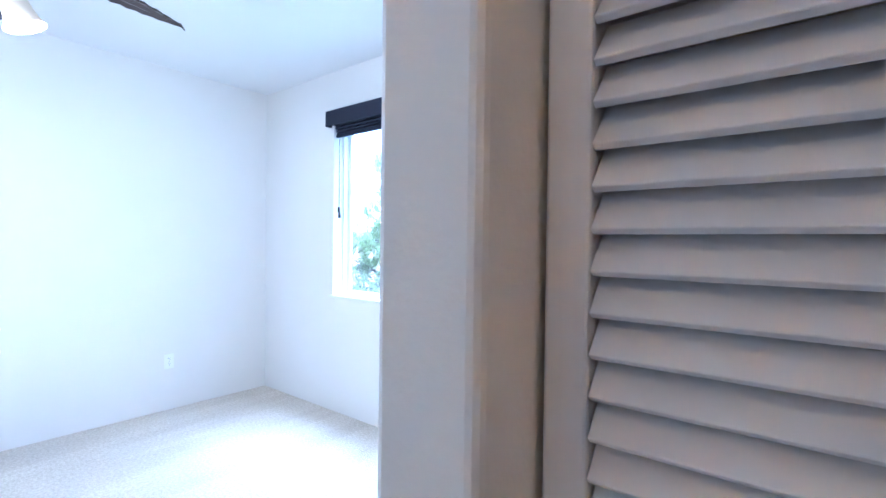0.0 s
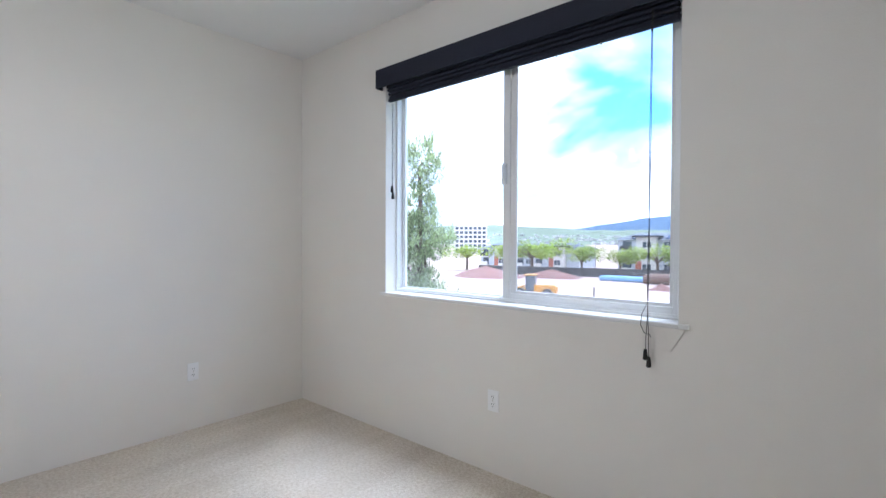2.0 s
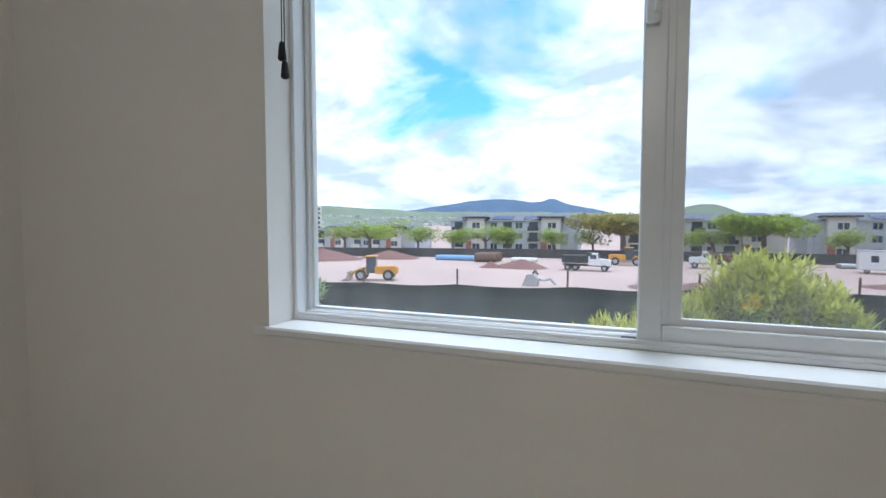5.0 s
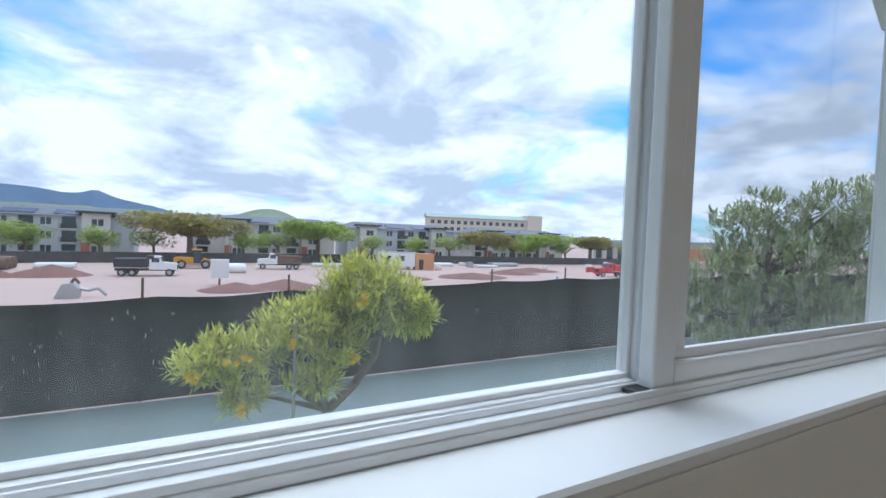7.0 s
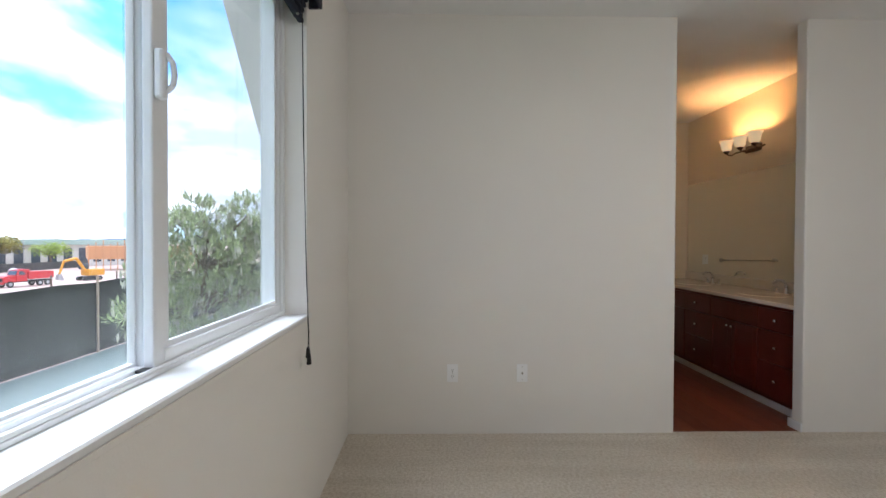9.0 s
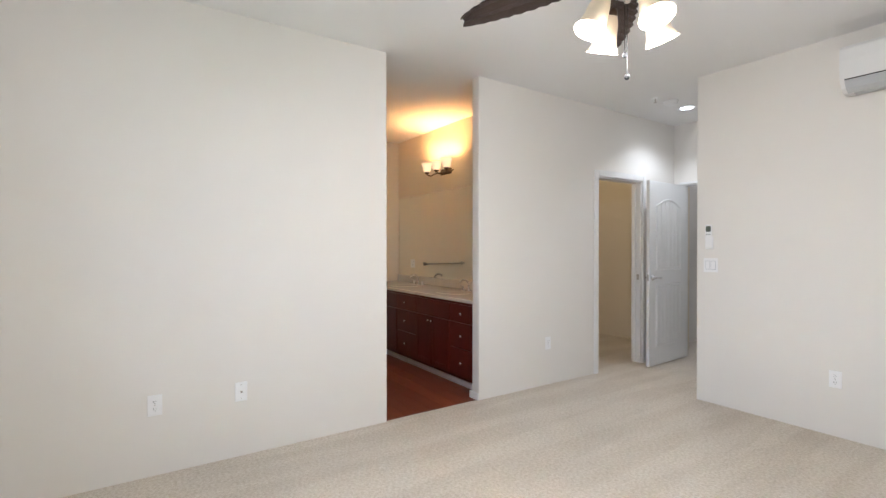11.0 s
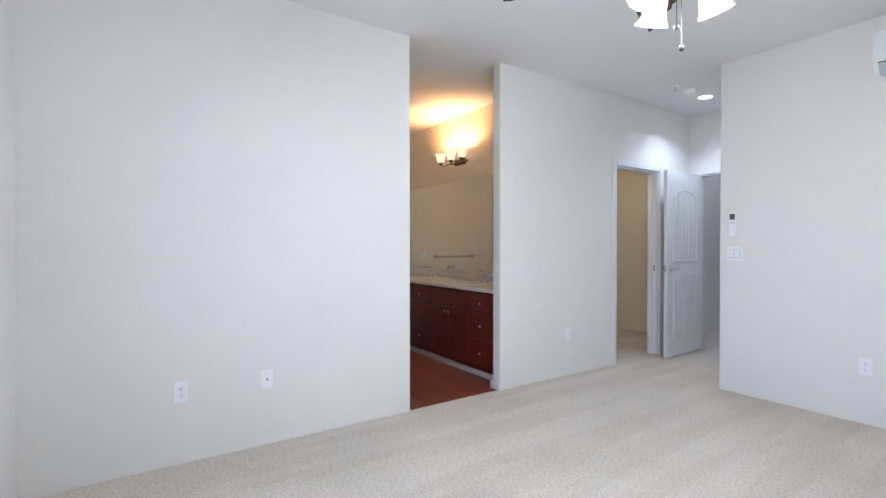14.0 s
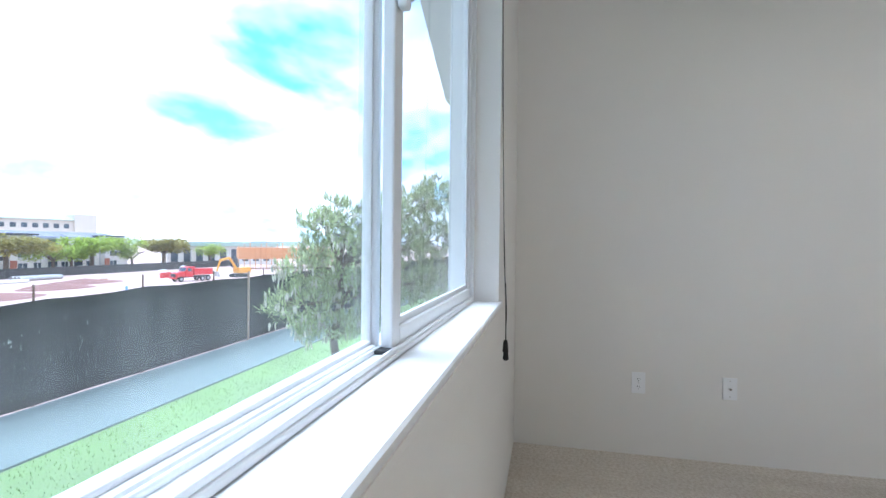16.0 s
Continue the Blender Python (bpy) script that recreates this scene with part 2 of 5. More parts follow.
M = dict(
    wall=mat("painted_drywall", (0.815, 0.788, 0.742), 0.75, var=0.02, scale=1.2, fine=140, bump=0.35, dist=0.0012),
    ceiling=mat("ceiling_paint", (0.84, 0.835, 0.825), 0.85, var=0.02, scale=1.0, fine=120, bump=0.4, dist=0.0015),
    bathwall=mat("bath_paint", (0.80, 0.73, 0.60), 0.7, var=0.02, scale=1.2, fine=140, bump=0.3, dist=0.0012),
    trim=mat("white_trim_paint", (0.82, 0.82, 0.81), 0.35, var=0.02, scale=4, fine=40, bump=0.05),
    vinyl=mat("white_vinyl", (0.80, 0.81, 0.82), 0.3, var=0.03, scale=6, fine=30, bump=0.03),
    plate=mat("white_plastic", (0.90, 0.90, 0.90), 0.3, var=0.01, bump=0.0),
    dark=mat("dark_slot", (0.02, 0.02, 0.02), 0.5, var=0.0, bump=0),
    louver=mat("louver_paint", (0.78, 0.755, 0.73), 0.45, var=0.03, scale=3, fine=25, bump=0.08, obj=0.03),
    blind=mat("navy_woven_fabric", (0.010, 0.013, 0.030), 0.8, var=0.25, scale=6, fine=220, bump=0.5, stretch=(0.25, 1, 3)),
    cord=mat("black_cord", (0.012, 0.012, 0.013), 0.7, var=0.1, fine=300, bump=0.3),
    chrome=mat("polished_chrome", (0.82, 0.82, 0.83), 0.12, 1.0, var=0.02, bump=0),
    nickel=mat("brushed_nickel", (0.52, 0.49, 0.45), 0.3, 1.0, var=0.05, fine=90, bump=0.05),
    bronze=mat("antique_bronze", (0.15, 0.10, 0.07), 0.35, 1.0, var=0.1, bump=0.05),
    blade=mat("carved_palm_blade", (0.035, 0.022, 0.017), 0.5, var=0.3, scale=8, fine=60, bump=0.6, dist=0.004, stretch=(1, 6, 1)),
    shade=mat("frosted_shade_glass", (0.80, 0.66, 0.46), 0.5, var=0.05, bump=0.05, emit=0.06),
    vshade=mat("amber_shade_glass", (1.0, 0.70, 0.36), 0.5, var=0.05, bump=0.05, emit=0.22),
    lens=mat("downlight_lens", (1.0, 0.96, 0.9), 0.5, var=0.0, bump=0, emit=3.0),
    ac=mat("ac_white_plastic", (0.80, 0.80, 0.79), 0.3, var=0.015, bump=0.02),
    acgrey=mat("ac_grey_flap", (0.50, 0.52, 0.54), 0.35, var=0.03, bump=0.02),
    lcd=mat("remote_display", (0.10, 0.12, 0.10), 0.2, var=0.05, bump=0),
    cherry=mat("cherry_stained_wood", (0.105, 0.014, 0.009), 0.28, var=0.3, scale=2.0, fine=28, bump=0.06, stretch=(6, 6, 0.7), obj=0.15),
    plank=mat("mahogany_floor_plank", (0.20, 0.052, 0.024), 0.33, var=0.3, scale=3, fine=36, bump=0.1, stretch=(0.5, 7, 7), obj=0.35),
    counter=mat("cultured_marble", (0.80, 0.76, 0.68), 0.18, var=0.05, scale=4, fine=18, bump=0.0),
    mirror=mat("mirror_silver", (0.86, 0.88, 0.82), 0.0, 1.0, var=0.0, bump=0),
    wire=mat("white_wire", (0.8, 0.8, 0.78), 0.4, var=0.02, bump=0),
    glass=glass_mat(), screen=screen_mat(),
    concrete=mat("grey_green_concrete", (0.15, 0.19, 0.18), 0.85, var=0.2, scale=0.6, fine=9, bump=0.3, dist=0.01),
    grass=mat("lawn_grass", (0.17, 0.27, 0.08), 0.9, var=0.35, scale=0.5, fine=22, bump=0.7, dist=0.03),
    blade_grass=mat("grass_blades", (0.24, 0.36, 0.11), 0.8, var=0.2, scale=0.5, fine=8, bump=0, island=0.2),
    dirt=mat("red_brown_dirt", (0.50, 0.365, 0.315), 0.95, var=0.22, scale=0.09, fine=1.4, bump=0.6, dist=0.15),
    pile=mat("dirt_heap", (0.22, 0.11, 0.09), 0.95, var=0.25, scale=0.4, fine=3, bump=0.8, dist=0.12),
    mesh=mat("black_fence_fabric", (0.062, 0.057, 0.055), 0.85, var=0.6, scale=1.6, fine=14, bump=0.6, dist=0.01, stretch=(1, 1, 0.25)),
    rust=mat("rusty_post", (0.15, 0.085, 0.06), 0.7, 0.3, var=0.2, fine=20, bump=0.2),
    pole=mat("weathered_wood_pole", (0.36, 0.26, 0.20), 0.8, var=0.2, fine=20, bump=0.2),
    galv=mat("galvanised_pipe", (0.42, 0.42, 0.42), 0.45, 0.7, var=0.1, bump=0.05),
    bluepost=mat("blue_stake", (0.20, 0.36, 0.60), 0.6, var=0.1, bump=0),
    tatter=mat("pale_scuff", (0.42, 0.42, 0.40), 0.9, var=0.3, bump=0),
    bark=mat("grey_brown_bark", (0.17, 0.125, 0.095), 0.9, var=0.3, scale=8, fine=40, bump=0.8, dist=0.01),
    leaf_a=leaf_mat("silvery_yellow_green_leaf", (0.60, 0.60, 0.13), 0.5, var=0.2, scale=1.5, fine=9, bump=0, island=0.9),
    leaf_b=leaf_mat("grey_green_leaf", (0.42, 0.47, 0.25), 0.5, var=0.2, scale=1.5, fine=9, bump=0, island=0.8),
    pod=mat("dry_seed_pod", (0.58, 0.54, 0.46), 0.8, var=0.2, bump=0, island=0.4),
    flower=mat("yellow_trumpet_flower", (0.75, 0.50, 0.02), 0.6, var=0.15, bump=0, island=0.2),
    leaf_g=leaf_mat("street_tree_leaf", (0.38, 0.47, 0.08), 0.7, var=0.2, scale=0.3, fine=2, bump=0, island=0.7),
    leaf_o=leaf_mat("rain_tree_leaf", (0.34, 0.30, 0.08), 0.7, var=0.25, scale=0.3, fine=2, bump=0, island=0.7),
    stucco=mat("pale_stucco", (0.66, 0.63, 0.58), 0.85, var=0.06, scale=0.3, fine=4, bump=0.1),
    stucco2=mat("blue_grey_stucco", (0.50, 0.52, 0.55), 0.85, var=0.06, scale=0.3, fine=4, bump=0.1),
    brick=mat("terracotta_cladding", (0.36, 0.13, 0.08), 0.85, var=0.15, scale=1, fine=8, bump=0.1),
    roof=mat("slate_grey_roof", (0.15, 0.16, 0.18), 0.7, var=0.15, scale=0.4, fine=5, bump=0.2),
    eave=mat("dark_roof_slab", (0.045, 0.042, 0.045), 0.7, var=0.1, bump=0),
    solar=mat("solar_panel", (0.02, 0.03, 0.09), 0.15, var=0.15, fine=3, bump=0),
    pane=mat("far_window_glass", (0.06, 0.075, 0.095), 0.1, var=0.2, bump=0, obj=0.5),
    hotel=mat("cream_hotel_wall", (0.60, 0.54, 0.46), 0.85, var=0.06, scale=0.2, fine=3, bump=0.1),
    groof=mat("pale_green_roof", (0.36, 0.45, 0.39), 0.6, var=0.08, bump=0.1),
    lumber=mat("raw_lumber", (0.58, 0.30, 0.14), 0.8, var=0.15, scale=1, fine=6, bump=0.1, obj=0.2),
    white=mat("white_vehicle_paint", (0.74, 0.74, 0.72), 0.35, var=0.06, bump=0),
    black=mat("black_steel", (0.03, 0.03, 0.033), 0.5, var=0.2, bump=0.05),
    red=mat("red_vehicle_paint", (0.50, 0.025, 0.03), 0.35, var=0.08, bump=0),
    yellow=mat("machine_yellow", (0.62, 0.29, 0.02), 0.45, var=0.12, bump=0),
    tyre=mat("rubber_tyre", (0.035, 0.033, 0.032), 0.85, var=0.15, bump=0.1),
    # the haze of distance is put into the mountain's blue base colour
    mount=mat("haze_blue_mountain", (0.085, 0.135, 0.215), 1.0, var=0.3, scale=0.004, fine=0.02, bump=0),
    foot=mat("green_brown_foothill", (0.20, 0.235, 0.16), 1.0, var=0.35, scale=0.008, fine=0.06, bump=0),
    house=mat("far_house", (0.55, 0.53, 0.50), 0.9, var=0.1, bump=0, island=0.7),
)


def carpet_mat():
    m = mat("beige_cut_pile_carpet", (0.84, 0.775, 0.68), 0.95, var=0.17, scale=1.3, fine=150, bump=1.0, dist=0.012, spec=0.1)
    N, L = m.node_tree.nodes, m.node_tree.links
    b = N["Principled BSDF"]
    src = b.inputs["Base Color"].links[0].from_socket
    tc = N.new("ShaderNodeTexCoord")
    n = N.new("ShaderNodeTexNoise")
    n.inputs["Roughness"].default_value = 0.68
    n.inputs["Scale"].default_value, n.inputs["Detail"].default_value, n.inputs["Distortion"].default_value = 60.0, 8, 0.3
    L.new(tc.outputs["Object"], n.inputs["Vector"])
    r = N.new("ShaderNodeValToRGB")
    r.color_ramp.elements[0].position, r.color_ramp.elements[1].position = 0.38, 0.60
    r.color_ramp.elements[0].color = (0.79, 0.76, 0.71, 1)
    r.color_ramp.elements[1].color = (1, 1, 1, 1)
    L.new(n.outputs["Fac"], r.inputs[0])
    mx = N.new("ShaderNodeMix")
    mx.data_type, mx.blend_type = "RGBA", "MULTIPLY"
    mx.inputs["Factor"].default_value = 1
    L.new(src, mx.inputs["A"])
    L.new(r.outputs[0], mx.inputs["B"])
    # faint strokes left by the vacuum cleaner
    sm = N.new("ShaderNodeMapping")
    sm.inputs["Rotation"].default_value, sm.inputs["Scale"].default_value = (0, 0, radians(28)), (4.5, 0.5, 1)
    L.new(tc.outputs["Object"], sm.inputs[0])
    sn = N.new("ShaderNodeTexNoise")
    sn.inputs["Scale"].default_value, sn.inputs["Detail"].default_value = 1.0, 3
    L.new(sm.outputs[0], sn.inputs["Vector"])
    sr = N.new("ShaderNodeValToRGB")
    sr.color_ramp.elements[0].position, sr.color_ramp.elements[1].position = 0.42, 0.54
    sr.color_ramp.elements[0].color, sr.color_ramp.elements[1].color = (0.93, 0.92, 0.905, 1), (1, 1, 1, 1)
    L.new(sn.outputs["Fac"], sr.inputs[0])
    mx2 = N.new("ShaderNodeMix")
    mx2.data_type, mx2.blend_type = "RGBA", "MULTIPLY"
    mx2.inputs["Factor"].default_value = 1
    L.new(mx.outputs["Result"], mx2.inputs["A"])
    L.new(sr.outputs[0], mx2.inputs["B"])
    L.new(mx2.outputs["Result"], b.inputs["Base Color"])
    return m


M["carpet"] = carpet_mat()

# ---- mesh helpers ----


def link(name, bm, material, smooth=False):
    me = bpy.data.meshes.new(name)
    bm.to_mesh(me)
    bm.free()
    for mm in material if isinstance(material, (list, tuple)) else [material]:
        me.materials.append(mm)
    if smooth:
        for p in me.polygons:
            p.use_smooth = True
    return new(name, me)


def part(name, bm, material, parent, label="", smooth=False):
    ob = link(name, bm, material, smooth)
    ob.parent = parent
    if label:
        tagged(ob, label)
    return ob


def thing(name, label, category, at=(0, 0, 0), rz=0, group="", kind=""):
    ob = new(name)
    ob.empty_display_size = 0.1
    ob.matrix_world = pose(*at, 0, 0, rz)
    return tagged(ob, label, category, group, kind)


def box(bm, a, b, bevel=0.0, m=None):
    r = bmesh.ops.create_cube(bm, size=1)
    for v in r["verts"]:
        v.co = Vector([a[i] + (v.co[i] + 0.5) * (b[i] - a[i]) for i in range(3)])
    if bevel:
        es = list({e for v in r["verts"] for e in v.link_edges})
        r2 = bmesh.ops.bevel(bm, geom=es, offset=bevel, segments=2, affect="EDGES", profile=0.5)
        vs = list({v for f in r2["faces"] for v in f.verts} | {v for v in r["verts"] if v.is_valid})
    else:
        vs = r["verts"]
    if m is not None:
        for v in vs:
            v.co = m @ v.co
    return bm


def bx(a, b, bevel=0.0, m=None):
    return box(bmesh.new(), a, b, bevel, m)


def tube(bm, p, q, r1, r2=None, seg=12):
    p, q = Vector(p), Vector(q)
    d = q - p
    mtx = Matrix.Translation((p + q) / 2) @ d.to_track_quat("Z", "Y").to_matrix().to_4x4()
    bmesh.ops.create_cone(bm, cap_ends=True, segments=seg, radius1=r1, radius2=r1 if r2 is None else r2, depth=d.length, matrix=mtx)
    return bm


def rod(p, q, r1, r2=None, seg=12):
    return tube(bmesh.new(), p, q, r1, r2, seg)


def lathe(profile, seg=20, m=None, bm=None, flute=0.0):
    bm = bm or bmesh.new()
    rings = []
    for r, z in profile:
        ring = []
        for i in range(seg):
            a = 2 * math.pi * i / seg
            rr = r * (1 + flute * math.cos(a * seg / 2))
            v = Vector((rr * math.cos(a), rr * math.sin(a), z))
            ring.append(bm.verts.new(m @ v if m else v))
        rings.append(ring)
    for r0, r1 in zip(rings, rings[1:]):
        for i in range(seg):
            bm.faces.new((r0[i], r0[(i + 1) % seg], r1[(i + 1) % seg], r1[i]))
    return bm


def path_tube(pts, r, seg=6, bm=None):
    bm = bm or bmesh.new()
    for p, q in zip(pts, pts[1:]):
        tube(bm, p, q, r, r, seg)
    return bm


def prism(pts, depth, m):
    """An outline in the local xz plane, pushed along local y."""
    bm = bmesh.new()
    f = [bm.verts.new((x, 0, z)) for x, z in pts]
    g = [bm.verts.new((x, depth, z)) for x, z in pts]
    n = len(pts)
    bm.faces.new(f)
    bm.faces.new(g[::-1])
    for i in range(n):
        bm.faces.new((f[i], g[i], g[(i + 1) % n], f[(i + 1) % n]))
    bmesh.ops.recalc_face_normals(bm, faces=bm.faces)
    bm.transform(m)
    return bm


def setting(name, label, boxes, material, category="wall"):
    bm = bmesh.new()
    for a, b in boxes:
        box(bm, a, b)
    return tagged(link(name, bm, material), label, category, kind="structure")


# ---- large structure ----
H = 2.74
W = -3.805
S = -4.595
OP = (-3.02, -2.155)
WIN = (-2.80, -0.985, 0.94, 2.36)
T = 0.095
NB = -5.98
VW = -3.69
BE = 2.67

setting("wall_west", "cream painted drywall wall of the bedroom", [((W - T, S - T, 0), (W, 0.17, H))], M["wall"])
x0, x1, z0, z1 = WIN
setting("wall_north", "cream painted drywall wall around the sliding window", [
    ((W, 0, 0), (x0, 0.17, H)), ((x1, 0, 0), (T, 0.17, H)), ((x0, 0, 0), (x1, 0.17, z0 - 0.02)), ((x0, 0, z1), (x1, 0.17, H))], M["wall"])


def wall_piece(name, label, a, b, material, axis, edge, bevel=0.010):
    bm = bx(a, b)
    es = [e for e in bm.edges if abs(e.verts[0].co.z - e.verts[1].co.z) > 0.5 and abs(e.verts[0].co[axis] - edge) < 0.001]
    bmesh.ops.bevel(bm, geom=es, offset=bevel, segments=3, affect="EDGES", profile=0.5)
    return tagged(link(name, bm, material), label, "wall", kind="structure")


wall_piece("wall_east", "cream drywall wall with rounded corner beside bathroom opening", (0, OP[1], 0), (T, 0, H), M["wall"], 1, OP[1])
CL = (-5.33, -4.57)
wall_piece("wall_east_middle", "cream drywall wall between bathroom opening and closet door", (0, CL[1], 0), (T, OP[0], H), M["wall"], 1, OP[0])
setting("wall_east_niche", "cream drywall above and beside the closet door", [
    ((0, CL[0], 2.03), (T, CL[1], H)), ((0, NB, 0), (T, CL[0], H))], M["wall"])
wall_piece("wall_south", "cream drywall wall under the air conditioner", (W, S - T, 0), (-1.0, S, H), M["wall"], 0, -1.0)
setting("wall_niche_west", "cream drywall side of the entry niche", [((-1.0 - T, NB, 0), (-1.0, S - T, H))], M["wall"])
EN = (-0.90, -0.10)
setting("wall_niche_south", "cream drywall wall around the bedroom entry door", [
    ((EN[1], NB - T, 0), (0.0, NB, H)), ((EN[0], NB - T, 2.03), (EN[1], NB, H)), ((-1.0 - T, NB - T, 0), (EN[0], NB, H))], M["wall"])
setting("ceiling", "white textured ceiling", [((W - T, -8, H), (BE + 0.2, 0.17, H + 0.1))], M["ceiling"], "ceiling")
setting("floor", "beige cut pile carpet floor", [((W - T, -8, -0.12), (0.02, 0.0, 0.0)), ((0.02, -8, -0.12), (BE, VW - 0.14, 0.0))], M["carpet"], "carpet")
setting("floor_bathroom", "sub floor under bathroom planks", [((0.02, VW - 0.14, -0.12), (BE + 0.1, 0, -0.012))], M["eave"], "floor")
# bathroom shell
LV = -2.085
setting("wall_bath_south", "tan painted wall behind the vanity", [((T, VW - 0.13, 0), (BE + T, VW, H))], M["bathwall"])
setting("wall_bath_east", "tan painted end wall of the bathroom", [((BE, VW, 0), (BE + T, 0.0, H))], M["bathwall"])
LX = (T + 0.002, T + 1.24)
setting("wall_bath_north", "tan painted bathroom wall beside louvered closet", [
    ((LX[1], LV, 0), (BE, LV + 0.1, H)), ((LX[0], LV, 2.06), (LX[1], LV + 0.1, H))], M["bathwall"])
setting("wall_linen_back", "plain back wall of the louvered closet", [((T, LV + 0.75, 0), (BE, LV + 0.8, H))], M["bathwall"])
# closet shell and hall
setting("wall_closet_east", "tan back wall of the walk-in closet", [((1.7, -6.4, 0), (1.8, VW - 0.13, H))], M["bathwall"])
setting("wall_closet_south", "tan side wall of the walk-in closet", [((T, -6.5, 0), (1.7, -6.4, H)), ((T - 0.02, -6.4, 0), (T, NB, H))], M["bathwall"])
setting("wall_hall", "grey shaded hall walls beyond the entry door", [
    ((-2.2, -7.6, 0), (0.9, -7.5, H)), ((-2.3, -7.5, 0), (-2.2, NB - T, H)), ((0.3, -7.5, 0), (0.4, NB - T, H)), ((-2.2, NB - T, 0), (-1.0 - T, NB, H))], M["wall"])

# ---- window ----


def frame_bars(a, b, y0, y1, w, bevel=0.004):
    """Four separate bars round an opening from (x, z) a to b."""
    (xa, za), (xb, zb) = a, b
    return [bx((xa, y0, za), (xa + w, y1, zb), bevel), bx((xb - w, y0, za), (xb, y1, zb), bevel),
            bx((xa + w, y0, za), (xb - w, y1, za + w), bevel), bx((xa + w, y0, zb - w), (xb - w, y1, zb), bevel)]


win = thing("window_1", "white vinyl sliding window with insect screen", "window", kind="structure")
FY0 = 0.095  # inner face of the vinyl frame
for b in [bx((x0, FY0, z0), (x0 + 0.012, 0.195, z1), 0.003), bx((x1 - 0.028, FY0, z0), (x1, 0.195, z1), 0.004), bx((x0 + 0.012, FY0, z0), (x1 - 0.028, 0.195, z0 + 0.012), 0.003), bx((x0 + 0.012, FY0, z1 - 0.028), (x1 - 0.028, 0.195, z1), 0.004)]:
    part("window_frame", b, M["vinyl"], win)
for ya, yb, zt in ((FY0 + 0.003, FY0 + 0.009, 0.021), (FY0 + 0.036, FY0 + 0.041, 0.021)):
    part("window_track", bx((x0 + 0.012, ya, z0 + 0.0115), (x1 - 0.028, yb, z0 + zt), 0.002), M["vinyl"], win)
MX = -1.945


def leaf_frame(name, xa, xb, za, zb, ya, yb, ws, wr, wb, bead, material):
    """Stiles and rails of one window leaf, with a recessed glazing bead inside them."""
    for a, b in (((xa, za), (xa + ws, zb)), ((xb - wr, za), (xb, zb)), ((xa + ws, za), (xb - wr, za + wb)), ((xa + ws, zb - wb), (xb - wr, zb))):
        part(name, bx((a[0], ya, a[1]), (b[0], yb, b[1]), 0.004), material, win)
    xa, xb, za, zb = xa + ws, xb - wr, za + wb, zb - wb
    for a, b in (((xa, za), (xa + bead, zb)), ((xb - bead, za), (xb, zb)), ((xa + bead, za), (xb - bead, za + bead)), ((xa + bead, zb - bead), (xb - bead, zb))):
        part("glazing_bead", bx((a[0] - 0.001, ya + 0.010, a[1] - 0.001), (b[0] + 0.001, yb - 0.002, b[1] + 0.001), 0.002), material, win)
    return xa + bead, xb - bead, za + bead, zb - bead


xa, xb, za, zb = leaf_frame("fixed_frame", x0 + 0.0125, MX + 0.040, z0 + 0.0125, z1 - 0.0285, FY0 + 0.045, FY0 + 0.078, 0.010, 0.020, 0.010, 0.006, M["vinyl"])
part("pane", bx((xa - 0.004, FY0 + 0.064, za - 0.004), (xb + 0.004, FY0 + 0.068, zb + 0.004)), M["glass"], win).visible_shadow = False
xa, xb, za, zb = leaf_frame("sash", MX + 0.012, x1 - 0.0285, z0 + 0.0125, z1 - 0.030, FY0 + 0.010, FY0 + 0.035, 0.046, 0.024, 0.040, 0.014, M["vinyl"])
part("interlock", bx((xa, FY0 + 0.021, za - 0.012), (xa + 0.024, FY0 + 0.034, zb + 0.012), 0.002), M["vinyl"], win)
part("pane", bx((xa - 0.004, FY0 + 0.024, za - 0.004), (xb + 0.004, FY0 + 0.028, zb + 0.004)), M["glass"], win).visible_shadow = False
sc = part("insect_screen", bx((MX + 0.03, 0.186, z0 + 0.03), (x1 - 0.03, 0.187, z1 - 0.03)), M["screen"], win, "fine grey insect screen mesh")
sc.visible_shadow = False
lt = part("latch", bx((MX + 0.014, FY0 - 0.013, 1.60), (MX + 0.042, FY0 + 0.0095, 1.72), 0.007), M["vinyl"], win, "white sash latch")
part("latch_handle", path_tube([(MX + 0.034, FY0 - 0.011, 1.62), (MX + 0.036, FY0 - 0.025, 1.635), (MX + 0.037, FY0 - 0.029, 1.66), (MX + 0.036, FY0 - 0.025, 1.69), (MX + 0.034, FY0 - 0.011, 1.71)], 0.007, 8), M["vinyl"], lt)
part("corner_stop", bx((MX - 0.02, FY0 + 0.010, z0 + 0.0125), (MX + 0.0115, FY0 + 0.035, z0 + 0.020), 0.002), M["dark"], win)

sill = thing("window_sill", "white painted window stool with moulded apron", "window sill", kind="structure")
sb = prism([(-0.008, 0), (0.0945, 0), (0.0945, 0.022), (-0.008, 0.022), (-0.012, 0.017), (-0.012, 0.005)], x1 - x0 - 0.002, Matrix(((0, 1, 0, x0 + 0.001), (1, 0, 0, 0), (0, 0, 1, z0 - 0.022), (0, 0, 0, 1))))
part("stool", sb, M["trim"], sill)
for a, b in ((x0 - 0.045, x0), (x1, x1 + 0.042)):
    part("stool_horn", bx((a, -0.012, z0 - 0.022), (b, -0.001, z0), 0.003), M["trim"], sill)
ap = bmesh.new()
box(ap, (x0 - 0.02, -0.011, z0 - 0.036), (x1 + 0.02, -0.001, z0 - 0.0222), 0.001)
